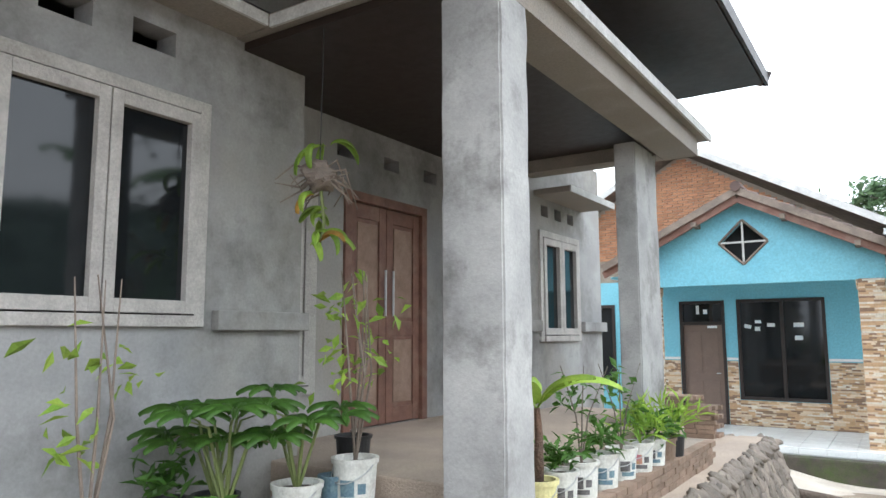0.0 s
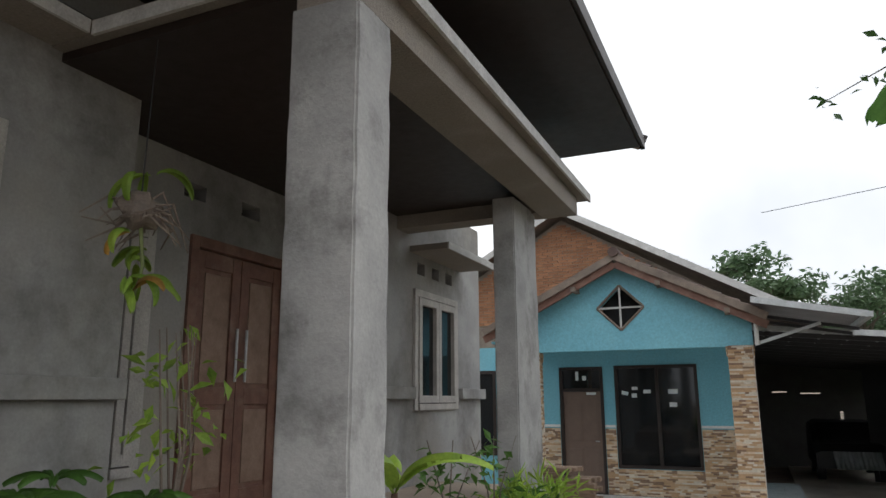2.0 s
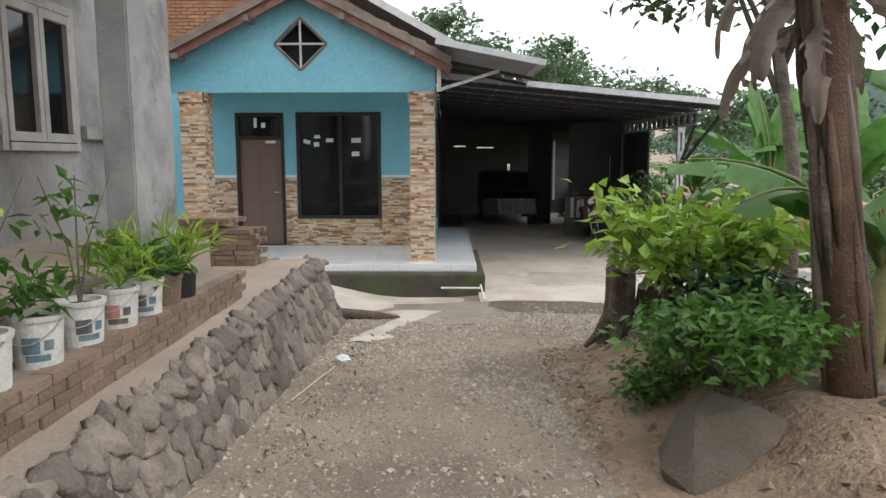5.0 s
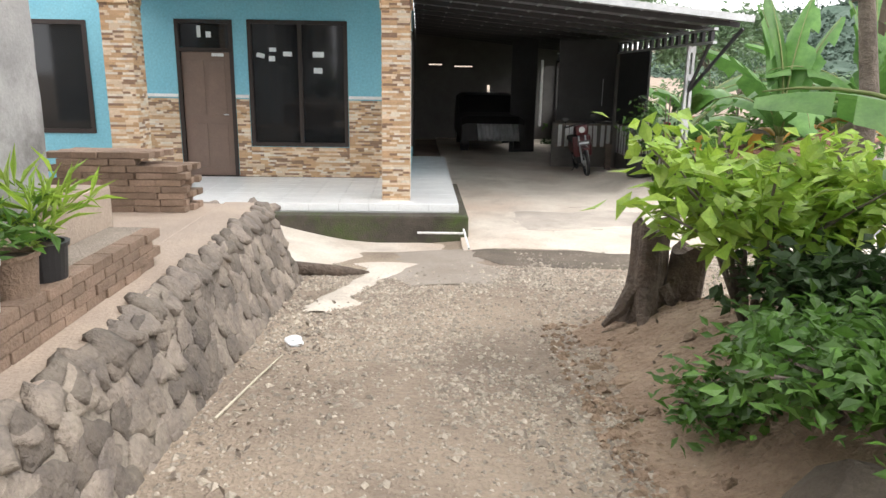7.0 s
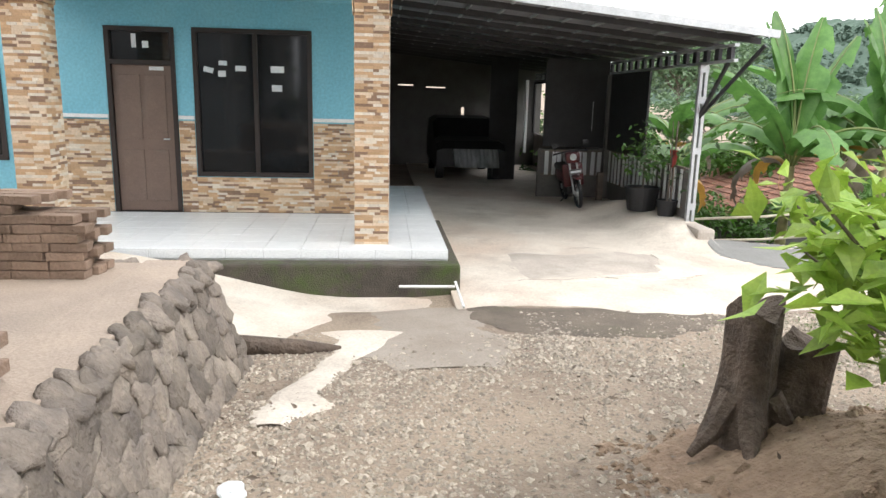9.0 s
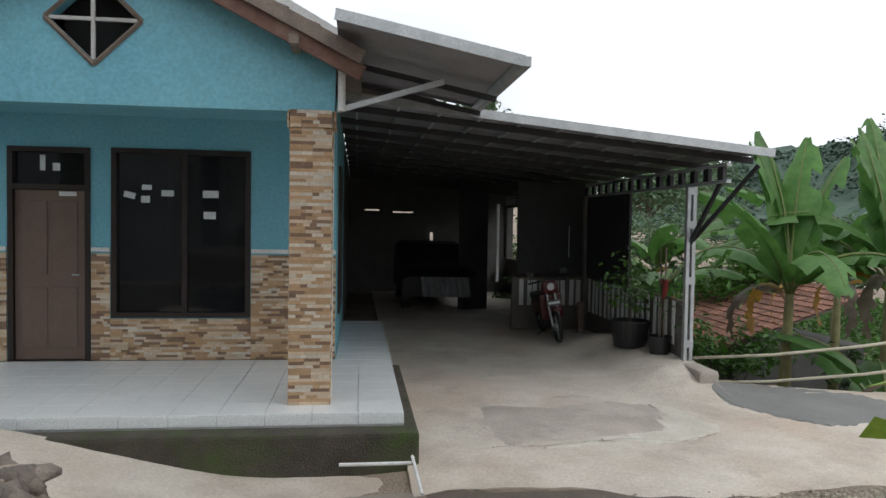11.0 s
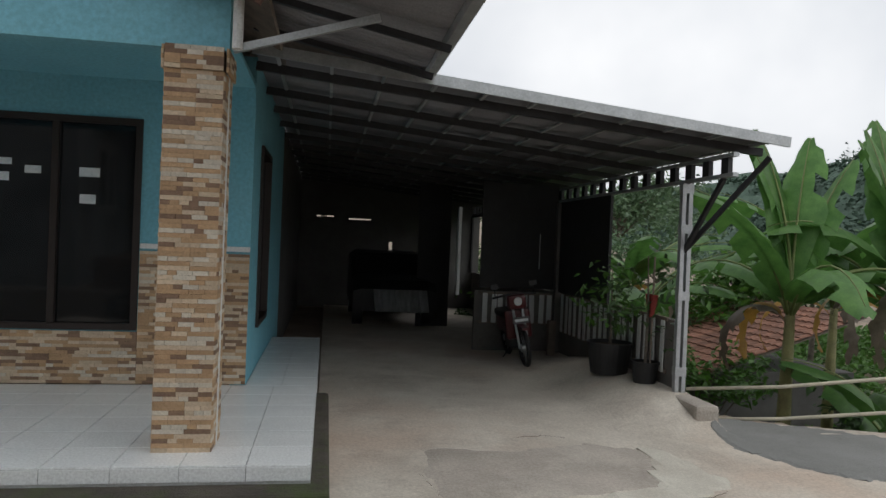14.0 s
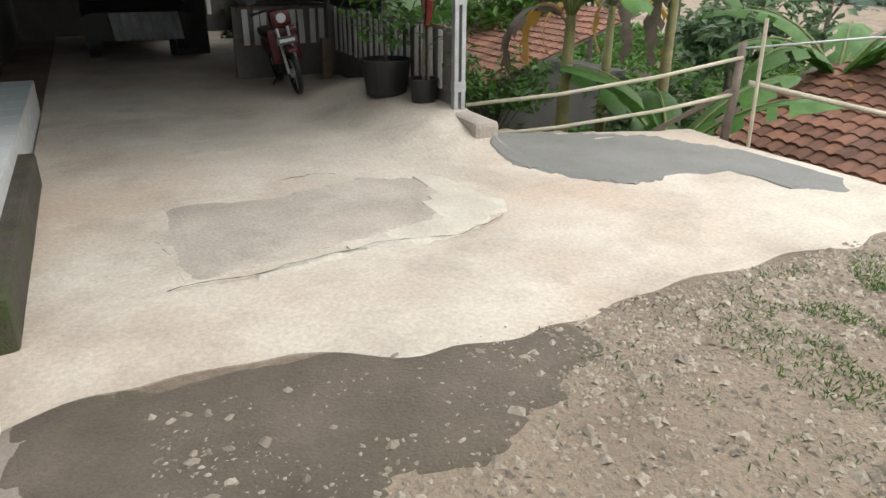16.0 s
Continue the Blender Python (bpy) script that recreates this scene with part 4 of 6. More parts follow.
for k in range(22):
    a, z0, ln = sheath.uniform(0, 6.28), sheath.uniform(-0.2, 2.0), sheath.uniform(0.6, 1.3)
    q = [(0.125 * (1 - 0.08 * z) * math.cos(a + 0.05 * z), 0.125 * (1 - 0.08 * z) * math.sin(a + 0.05 * z), z) for z in (z0, z0 + ln * 0.5, z0 + ln)]
    part("sheath", tube(q, [0.01, 0.034, 0.012], 6), (BANANA_TRUNK, DRY_LEAF, STUMP)[k % 3], dead_banana, smooth=True)
near_young = banana_plant((6.6, -8.9, 0.8), 0.7, 5, 1.3, 14, "young banana shoot with broad bright leaves", dry=0, trunk=0.06)

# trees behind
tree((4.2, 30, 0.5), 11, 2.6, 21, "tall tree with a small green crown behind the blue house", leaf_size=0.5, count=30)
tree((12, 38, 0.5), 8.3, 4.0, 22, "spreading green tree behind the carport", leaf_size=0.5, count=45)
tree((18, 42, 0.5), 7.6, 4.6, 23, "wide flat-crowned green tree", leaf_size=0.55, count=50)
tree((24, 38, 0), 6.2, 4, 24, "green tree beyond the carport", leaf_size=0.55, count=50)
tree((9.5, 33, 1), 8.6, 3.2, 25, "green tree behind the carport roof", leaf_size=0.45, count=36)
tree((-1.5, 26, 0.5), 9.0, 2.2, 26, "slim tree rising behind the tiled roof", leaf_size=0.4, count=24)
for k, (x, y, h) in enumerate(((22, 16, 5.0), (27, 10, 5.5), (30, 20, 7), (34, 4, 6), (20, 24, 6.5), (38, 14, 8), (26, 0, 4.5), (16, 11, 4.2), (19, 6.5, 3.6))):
    tree((x, y, -2.5), h, h * 0.45, 40 + k, "bushy green tree on the slope below the yard", leaf=LEAF if k % 2 else LEAF_HAZED, leaf_size=0.32, count=40, per=40, trunk=0.12)
near_tree = tree((7.4, -6.2, 0.6), 4.6, 1.6, 31, "leafy dark green tree at the edge of the lane", leaf=LEAF_DARK, leaf_size=0.17, count=42, per=32, trunk=0.09, lean=(-0.3, 0.2))
# twigs hanging over the lane
twig = thing("overhanging_branch", "thin leafy branch hanging against the sky", "branch", (0, 0, 0))
rng = random.Random(77)
twig_spots = []
for k in range(7):
    s = Vector((6.4 + rng.uniform(-0.3, 0.4), -9.0 + rng.uniform(-0.6, 1.2), 4.3 + 0.15 * k))
    e = s + Vector((-rng.uniform(0.5, 1.5), rng.uniform(0.3, 1.8), rng.uniform(-0.3, 0.2)))
    m = (s + e) / 2 + Vector((0, 0, 0.15))
    part("twig", tube([s, m, e], [0.014, 0.009, 0.004], 5), BARK, twig)
    for q in range(3):
        p = s.lerp(e, 0.4 + 0.3 * q)
        twig_spots.append(np.array(p) + np.random.default_rng(k * 5 + q).normal(size=(9, 3)) * 0.09)
leaves("foliage", np.concatenate(twig_spots), 0.13, LEAF_DARK, twig, 5)

# hill
def hill_z(x, y):
    d = math.hypot(x, y)
    a = math.degrees(math.atan2(x, y))
    rise = 0.05 + 0.075 * smoothstep(14, 36, a) + 0.075 * smoothstep(36, 54, a) - 0.06 * smoothstep(80, 130, a)
    z = -4 + (d - 60) * rise * 2.0 * smoothstep(60, 130, d)
    return min(z, d * rise) * 1.0 + 3.0 * noise.noise((x * 0.05, y * 0.05, 1)) + 2.2 * abs(noise.noise((x * 0.17, y * 0.17, 2))) + 1.2 * abs(noise.noise((x * 0.4, y * 0.4, 4))) - 4


def hill():
    bm = bmesh.new()
    rows = []
    for i in range(220):
        a = radians(-15 + 150 * i / 219)
        rows.append([bm.verts.new((d * math.sin(a), d * math.cos(a), hill_z(d * math.sin(a), d * math.cos(a)))) for d in np.linspace(60, 190, 60)])
    for a, b in zip(rows, rows[1:]):
        for j in range(59):
            bm.faces.new((a[j], b[j], b[j + 1], a[j + 1]))
    return bm


hill_ob = structure("backdrop", hill(), HILL, "wooded green hillside with haze put into its colour", "hill")
rng2 = np.random.default_rng(9)
spots = []
for _ in range(3000):
    a, d = radians(rng2.uniform(5, 110)), rng2.uniform(75, 165)
    x, y = d * math.sin(a), d * math.cos(a)
    spots.append(np.array((x, y, hill_z(x, y) + 0.3)) + rng2.normal(size=(26, 3)) * (1.2, 1.2, 0.8))
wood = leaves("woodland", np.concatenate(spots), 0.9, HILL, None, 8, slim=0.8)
tagged(wood, "dense woodland covering the far hill", "trees", kind="stuff")


# shrubs by the lane
def shrub(at, height, spread, seed, label, material, leaf_size, stems=9, per=26):
    t = thing("shrub", label, "shrub", at)
    rng = random.Random(seed)
    sp = []
    for k in range(stems):
        a = 2.4 * k + rng.random()
        e = Vector((spread * math.cos(a) * rng.uniform(0.3, 1), spread * math.sin(a) * rng.uniform(0.3, 1), height * rng.uniform(0.6, 1)))
        m = e * 0.5 + Vector((0, 0, height * 0.18))
        part("branch", tube([(0, 0, -0.05), m, e], [0.016, 0.011, 0.005], 5), BARK, t)
        for q in range(5):
            p = m.lerp(e, q / 4)
            sp.append(np.array(p) + np.random.default_rng(seed * 100 + k * 7 + q).normal(size=(per // 5, 3)) * (0.1, 0.1, 0.07))
    leaves("foliage", np.concatenate(sp), leaf_size, material, t, seed, slim=0.5, droop=0.1)
    return t


shrub((5.85, -7.75, ground_z(5.85, -7.75)), 1.15, 0.85, 51, "bushy shrub with bright yellow-green leaves", LEAF_LIGHT, 0.17, 20, 50)
shrub((6.3, -7.3, ground_z(6.3, -7.3)), 1.1, 0.6, 52, "leafy green shrub beside the stump", LEAF_LIGHT, 0.16, 14, 45)
shrub((5.7, -8.9, ground_z(5.7, -8.9)), 0.5, 0.6, 53, "low dark green ground cover with small round leaves", LEAF, 0.09, 22, 80)
shrub((6.1, -8.2, ground_z(6.1, -8.2)), 0.55, 0.7, 54, "low dark green undergrowth", LEAF_DARK, 0.1, 22, 80)
shrub((5.4, -8.5, ground_z(5.4, -8.5)), 0.15, 0.3, 55, "small trailing weeds on the bank", LEAF, 0.08, 14, 50)
for k, (x, y, s) in enumerate(((9.3, 3.2, 1.6), (9.4, 5.2, 1.8), (10.4, 0.8, 1.2), (12.8, 0.2, 1.3), (14, 3, 2), (9.3, 7.5, 2.2), (9.4, 10, 2.4), (12.2, 6.5, 2.2), (16.5, -1.5, 1.6), (9.7, 12.8, 4.2), (10.4, 15.5, 4.6), (11.2, 19, 5.0))):
    shrub((x, y, -2.15), s, s * 0.75, 60 + k, "tangled green bush below the yard", LEAF if k % 2 else LEAF_DARK, 0.2, 16, 70)


shrub((5.45, -9.55, ground_z(5.45, -9.55) + 0.42), 0.3, 0.55, 56, "small-leaved creeper over a dark boulder", LEAF, 0.075, 24, 90)

# tree stump
stump = thing("tree_stump", "dark rotten tree stump with a broken forked top", "tree stump", (5.56, -6.72, ground_z(5.56, -6.72) - 0.05))
def stump_mesh(r, h, seed, flare=1.7):
    bm = bmesh.new()
    rings = []
    for i in range(11):
        t = i / 10
        ring = []
        for k in range(28):
            a = 2 * math.pi * k / 28
            q = r * (1 + (flare - 1) * (1 - t) ** 3) * (1 + 0.16 * math.sin(3 * a + seed) + 0.1 * noise.noise((math.cos(a) * 2, math.sin(a) * 2, t * 2 + seed)))
            ring.append(bm.verts.new((q * math.cos(a), q * math.sin(a), h * t * (1 + 0.07 * math.sin(2 * a + seed)) + 0.03 * noise.noise((a, t, seed)))))
        rings.append(ring)
    for a, b in zip(rings, rings[1:]):
        for k in range(28):
            bm.faces.new((a[k], a[(k + 1) % 28], b[(k + 1) % 28], b[k]))
    c = bm.verts.new((0, 0, h * 0.93))
    for k in range(28):
        bm.faces.new((rings[-1][k], rings[-1][(k + 1) % 28], c))
    return bm
part("trunk", stump_mesh(0.125, 0.76, 1.0, 1.6), STUMP, stump)
bm = stump_mesh(0.13, 0.58, 4.0, 1.2)
bm.transform(pose(0.24, 0.02, 0.0, 0, 8, 0))
part("fork", bm, STUMP, stump)
for k, a in enumerate((200, 250, 330)):
    part("root", tube([(0.1 * math.cos(radians(a)), 0.1 * math.sin(radians(a)), 0.3), (0.22 * math.cos(radians(a)), 0.22 * math.sin(radians(a)), 0.12), (0.36 * math.cos(radians(a)), 0.36 * math.sin(radians(a)), 0.02)], [0.07, 0.05, 0.02], 7), STUMP, stump)


# ---- pails and pots ----
def pot_body(r0, r1, h, sides=24, wall=0.012):
    bm = bmesh.new()
    prof = [(0, 0), (r0, 0), (r0 + (r1 - r0) * 0.9, h * 0.9), (r1 + 0.008, h * 0.9), (r1 + 0.01, h), (r1 - wall, h), (r1 - wall - 0.004, h * 0.86), (0, h * 0.86)]
    rings = [[bm.verts.new((r * math.cos(2 * math.pi * k / sides), r * math.sin(2 * math.pi * k / sides), z)) for k in range(sides)] for r, z in prof[1:-1]]
    bm.faces.new(rings[0][::-1])
    for a, b in zip(rings, rings[1:]):
        for k in range(sides):
            bm.faces.new((a[k], a[(k + 1) % sides], b[(k + 1) % sides], b[k]))
    return bm


def disc(r, z, sides=20):
    bm = bmesh.new()
    bmesh.ops.create_circle(bm, cap_ends=True, segments=sides, radius=r)
    for v in bm.verts:
        v.co.z = z + 0.012 * noise.noise((v.co.x * 20, v.co.y * 20, z))
    return bm


def curved_patch(r, h0, h1, a0, a1):
    """A printed label wrapped round a pail."""
    bm = bmesh.new()
    n = 8
    ring = [[bm.verts.new((r(z) * math.cos(a0 + (a1 - a0) * k / n), r(z) * math.sin(a0 + (a1 - a0) * k / n), z)) for k in range(n + 1)] for z in (h0, h1)]
    for k in range(n):
        bm.faces.new((ring[0][k], ring[0][k + 1], ring[1][k + 1], ring[1][k]))
    return bm


INK = mat("faded_label_print", (0.09, 0.16, 0.22), (0.16, 0.24, 0.26), 30, 0.6, bump=0)
INK2 = mat("dark_label_print", (0.07, 0.07, 0.07), (0.14, 0.13, 0.13), 30, 0.6, bump=0)
INK3 = mat("pink_label_print", (0.5, 0.15, 0.24), (0.4, 0.3, 0.1), 30, 0.6, bump=0)


def pail(at, h, r, label, material, plant, seed, turn=0.0, inks=(INK, INK2)):
    t = thing("paint_pail", label, "plant pot", at, group="planted paint pails", rz=turn)
    body = part("pail", pot_body(r * 0.86, r, h), material, t, smooth=False)
    if inks:
        rr = lambda z: r * (0.86 + 0.14 * z / h) + 0.003
        part("label_print", curved_patch(rr, h * 0.3, h * 0.62, -1.6, -0.9), inks[0], body)
        part("label_print", curved_patch(rr, h * 0.15, h * 0.28, -1.5, -0.5), inks[1], body)
        part("label_print", curved_patch(rr, h * 0.35, h * 0.55, -0.75, -0.35), inks[-1], body)
        part("bail_handle", tube([(r * 1.03 * math.cos(a), -r * 0.25 * math.sin(a) - r * 0.8 * math.sin(a), h * 0.88 - 0.1 * math.sin(a)) for a in np.linspace(0, math.pi, 9)], 0.004, 5), STEEL, t)
    part("soil", disc(r * 0.92, h * 0.88), SOIL, t)
    rng = random.Random(seed)
    if plant == "tuft":
        sp = clumps((0, 0, h + 0.1), 0.13, 11, 8, seed, 0.8, 0.35)
        leaves("foliage", sp, 0.12, LEAF, t, seed, slim=0.35, droop=-0.3)
    elif plant == "grass":
        sp = clumps((0, 0, h + 0.14), 0.16, 14, 9, seed, 1.1, 0.35)
        leaves("foliage", sp, 0.2, LEAF_LIGHT, t, seed, slim=0.12, droop=-0.8)
    elif plant == "twiggy":
        for k in range(3):
            part("stem", tube([(0, 0, h * 0.85), (0.05 * k - 0.05, 0.02, h + 0.3), (0.16 * (k - 1), 0.06 * k, h + 0.65)], [0.008, 0.006, 0.003], 5), BARK, t)
        leaves("foliage", clumps((0, 0, h + 0.4), 0.2, 10, 5, seed, 1.3), 0.1, LEAF, t, seed)
    elif plant == "palm":
        part("stem", tube([(0, 0, h * 0.8), (0.01, 0, h + 0.25), (0.0, 0, h + 0.42)], [0.035, 0.026, 0.018], 8), BANANA_TRUNK, t, smooth=True)
        for k, (az, ln, ar) in enumerate(((195, 0.55, 1.5), (10, 0.6, 1.7), (-25, 0.5, 1.3), (110, 0.5, 1.6), (270, 0.45, 1.2))):
            bm = banana_leaf_mesh(ln, 0.06, ar, seed * 9 + k, 0.1)
            bm.transform(pose(0, 0, h + 0.4, 0, 0, az))
            part("frond", bm, LEAF_LIGHT, t, smooth=True)
    elif plant == "fern":
        for k in range(7):
            s = Vector((0, 0, h * 0.8))
            a = k * 0.9 + 0.3
            e = Vector((0.27 * math.cos(a), 0.27 * math.sin(a), h + 0.2 + 0.3 * rng.random()))
            m = (s + e) / 2 + Vector((0, 0, 0.2))
            part("stem", tube([s, m, e], [0.012, 0.008, 0.004], 5), STEM, t)
            for q in range(9):
                bm = banana_leaf_mesh(0.22, 0.02, 1.4, seed * 30 + k * 9 + q, 0.0)
                bm.transform(Matrix.Translation(e) @ pose(0, 0, 0, 0, 25, q * 40))
                part("leaflet", bm, LEAF, t, smooth=True)
    elif plant == "vine":
        for k in range(4):
            part("stem", tube([(0, 0, h * 0.85), (0.1 * math.sin(k), 0.08 * math.cos(k), h + 0.5), (0.16 * math.sin(k * 2), 0.1 * math.cos(k * 3), h + 1.1)], [0.009, 0.007, 0.003], 5), OLD_WOOD, t)
        leaves("foliage", clumps((0, 0, h + 0.75), 0.25, 10, 4, seed, 1.8), 0.11, LEAF_LIGHT, t, seed)
    return t


LEDGE = 1.12
row = ((1.99, -10.73, 0.25, "tuft", PAIL, "cream paint pail with a low green plant", (INK2, INK2)),
       (2.02, -11.12, 0.26, "palm", PAIL_YELLOW, "yellow paint pail holding a young palm, on the brick ledge", (INK2, INK3, INK)),
       (1.98, -10.34, 0.25, "twiggy", PAIL, "white paint pail with a sparse seedling", (INK2, INK2)),
       (1.99, -9.95, 0.25, "tuft", PAIL, "white paint pail with blue print and low green plant", (INK, INK)),
       (2.0, -9.57, 0.24, "twiggy", PAIL, "grimy white paint pail with a few leafy stems", (INK2, INK)),
       (2.02, -9.2, 0.24, "grass", PAIL, "white paint pail overgrown with long green blades", (INK3, INK2)),
       (2.03, -8.87, 0.23, "tuft", PAIL, "white paint pail with dense green tuft", (INK2, INK)),
       (2.04, -8.58, 0.2, "tuft", BRICK, "brown clay pot with drooping reddish plant", None),
       (2.05, -8.33, 0.19, "grass", BLACK_PLASTIC, "black nursery pot with grassy green plant", None))
for k, (x, y, h, plant, m, lab, inks) in enumerate(row):
    pail((x, y, LEDGE), h, 0.118, lab, m, plant, 100 + k, turn=15 * math.sin(k * 2), inks=inks)
pail((1.12, -11.76, 1.22), 0.3, 0.135, "white paint pail with blue print beside the porch step", PAIL, "vine", 120, inks=(INK, INK))
pail((0.78, -11.38, 1.38), 0.2, 0.12, "dark plastic pot with trailing stems on the porch", BLACK_PLASTIC, "vine", 121, inks=None)
pail((1.0, -12.12, 1.12), 0.3, 0.14, "white paint pail with dark print holding a feathery green plant", PAIL, "fern", 122, inks=(INK2, INK2))
pail((1.02, -11.84, 1.22), 0.2, 0.085, "small blue-grey ribbed pot", INK, "none", 123, inks=None)
for k, (x, y) in enumerate(((0.5, -12.62), (0.62, -12.38), (0.85, -12.5))):
    pail((x, y, 1.16), 0.2, 0.13, "black plastic pot with dark feathery foliage by the wall", BLACK_PLASTIC, "fern" if k else "tuft", 130 + k, inks=None)
pail((1.15, -12.85, 1.02), 0.2, 0.13, "black pot with bright green seedling", BLACK_PLASTIC, "tuft", 140, inks=None)
pail((1.0, -13.35, 1.1), 0.3, 0.13, "pale pail with a tall slender sapling", PAIL, "vine", 141, inks=None)

# carport plants
def big_pot(at, r, h, label, seed, tall):
    t = thing("flower_pot", label, "plant pot", at)
    part("pot", pot_body(r * 0.8, r, h), BLACK_PLASTIC, t)
    part("soil", disc(r * 0.92, h * 0.88), SOIL, t)
    part("stem", tube([(0, 0, h * 0.8), (0.02, 0.02, h + tall * 0.5), (0, 0.03, h + tall)], [0.02, 0.014, 0.006], 6), BARK, t)
    leaves("foliage", clumps((0, 0, h + tall * 0.6), tall * 0.42, 22, 9, seed, 1.0), 0.13, LEAF_DARK if tall > 1 else LEAF, t, seed)
    return t


big_pot((8.08, 1.55, yard_z(8.08, 1.55) - 0.01), 0.29, 0.4, "large black tub with a leafy shrub in the carport", 150, 0.95)
big_pot((8.24, 0.86, yard_z(8.24, 0.86) - 0.01), 0.16, 0.26, "small black pot with a thin sapling tied to a stake", 151, 1.25)
rag = thing("red_cloth", "dull red rag hanging on the sapling", "cloth", (8.28, 0.84, yard_z(8.28, 0.84) + 0.2))
bm = bmesh.new()
bmesh.ops.create_grid(bm, x_segments=10, y_segments=10, size=0.13)
for v in bm.verts:
    v.co = Vector((0.03 * math.sin(v.co.x * 30), v.co.x * (0.6 + 0.4 * v.co.y / 0.13), v.co.y + 0.72))
bmesh.ops.solidify(bm, geom=bm.faces[:], thickness=0.01)
part("cloth", bm, mat("red_cloth", (0.3, 0.05, 0.04), None, 9, 0.9), rag, smooth=True)
part("stake", tube([(0.01, 0, 0), (0.02, 0, 1.3)], 0.012, 6), OLD_WOOD, rag)


# planting bed along the grey wall
def bed_z(x, y):
    return 1.17 - 0.2 * smoothstep(0.85, 1.5, x) + 0.03 * noise.noise((x * 4, y * 4, 1))


structure("flower_bed", sheet([0.18 + 0.09 * k for k in range(18)], [-17 + 0.2 * k for k in range(26)] + [-11.97], bed_z), EARTH, "raised bed of dry earth along the grey wall", "flower bed")

# undergrowth on the low ground east of the yard
rng4 = np.random.default_rng(21)
ux, uy = rng4.uniform(9.0, 34, 52000), rng4.uniform(-6, 34, 52000)
keep = [(x, y) for x, y in zip(ux, uy) if x > (9.2 if y > 0.5 else 11.6) and (x < 22 or noise.noise((x * 0.3, y * 0.3, 0)) > -0.3)]
under = leaves("undergrowth", [(x, y, ground_z(x, y) + 0.35 + 0.5 * noise.noise((x * 0.8, y * 0.8, 4))) for x, y in keep], 0.34, LEAF, None, 22, slim=0.5, droop=0.0)
tagged(under, "dense green weeds on the low ground beyond the yard", "undergrowth", kind="stuff")


# ---- fence, cable, ramp and yard bits ----
fence = thing("bamboo_fence", "leaning grey post with pale bamboo rails at the yard's edge", "fence", (10.93, -0.93, 0.0))
part("post", tube([(-0.05, 0, -0.2), (0.03, 0.02, 0.45), (0.06, 0.03, 1.0)], [0.05, 0.045, 0.04], 8), OLD_WOOD, fence, smooth=True)
part("stake", tube([(0.12, -0.2, -0.2), (0.1, -0.17, 1.25)], 0.02, 7), BAMBOO, fence)
for (z0, z1) in ((0.36, 0.86), (0.02, 0.5), (-0.2, 0.05)):
    part("rail", tube([(-2.45, 1.25, z0), (-1.6, 0.8, z0 * 0.7 + z1 * 0.3 - 0.03), (-0.7, 0.3, z0 * 0.3 + z1 * 0.7 - 0.03), (0.05, 0, z1)], 0.02, 7), BAMBOO, fence, smooth=True)
part("rail", tube([(0.08, -0.1, 0.62), (1.4, -0.9, 0.3), (2.6, -1.5, 0.05)], 0.028, 7), BAMBOO, fence, smooth=True)
part("rail", tube([(0.05, 0, 0.95), (1.6, -0.3, 1.02), (3.0, -0.8, 1.0)], 0.012, 6), STEEL, fence, smooth=True)
part("brace", slant((-0.7, 1.0, -0.3), (0.02, 0.0, 0.55), 0.05, 0.05), OLD_WOOD, fence)

cable = thing("overhead_cable", "thin black overhead cable sagging across the sky", "cable")
pts = [(4.4 + (60 - 4.4) * k / 24, 12.0, 8.7 + 8.2 * k / 24 - 0.5 * math.sin(math.pi * k / 24)) for k in range(25)]
part("cable", tube(pts, 0.012, 6), BLACK_PLASTIC, cable)


def ramp_z(x, y):
    return -0.03 + 0.48 * smoothstep(3.4, 0.6, x) + 0.08 * smoothstep(-2.9, -3.9, y)


def ramp():
    """A fan of poured cement beside the plinth, running down to the earth."""
    bm = bmesh.new()
    rows = []
    for i in range(40):
        x = 0.6 + 3.75 * i / 39
        front = -4.55 + 0.15 * noise.noise((x * 3, 1, 1)) + max(0, x - 3.35) * 1.5
        front = min(front, -2.72)
        rows.append([bm.verts.new((x, front + (-2.6 - front) * j / 16, ramp_z(x, front + (-2.6 - front) * j / 16) + 0.01 * noise.noise((x * 3, j * 0.4, 2)))) for j in range(17)])
    for a, b in zip(rows, rows[1:]):
        for j in range(16):
            bm.faces.new((a[j], b[j], b[j + 1], a[j + 1]))
    geo = bmesh.ops.extrude_edge_only(bm, edges=[e for e in bm.edges if e.is_boundary])
    for v in [g for g in geo["geom"] if isinstance(g, bmesh.types.BMVert)]:
        v.co.z -= 0.3
        v.co.y += 0.05
    return bm


structure("ramp", ramp(), CONCRETE, "smooth pale cement ramp beside the porch plinth", "ramp")
lip = thing("root", "dark gnarled root along the ramp's edge", "root", (0, 0, 0))
part("root", tube([(2.35, -4.75, 0.2), (2.75, -4.72, 0.17), (3.05, -4.7, 0.14), (3.35, -4.62, 0.11)], [0.09, 0.075, 0.07, 0.02], 9), STUMP, lip, smooth=True)


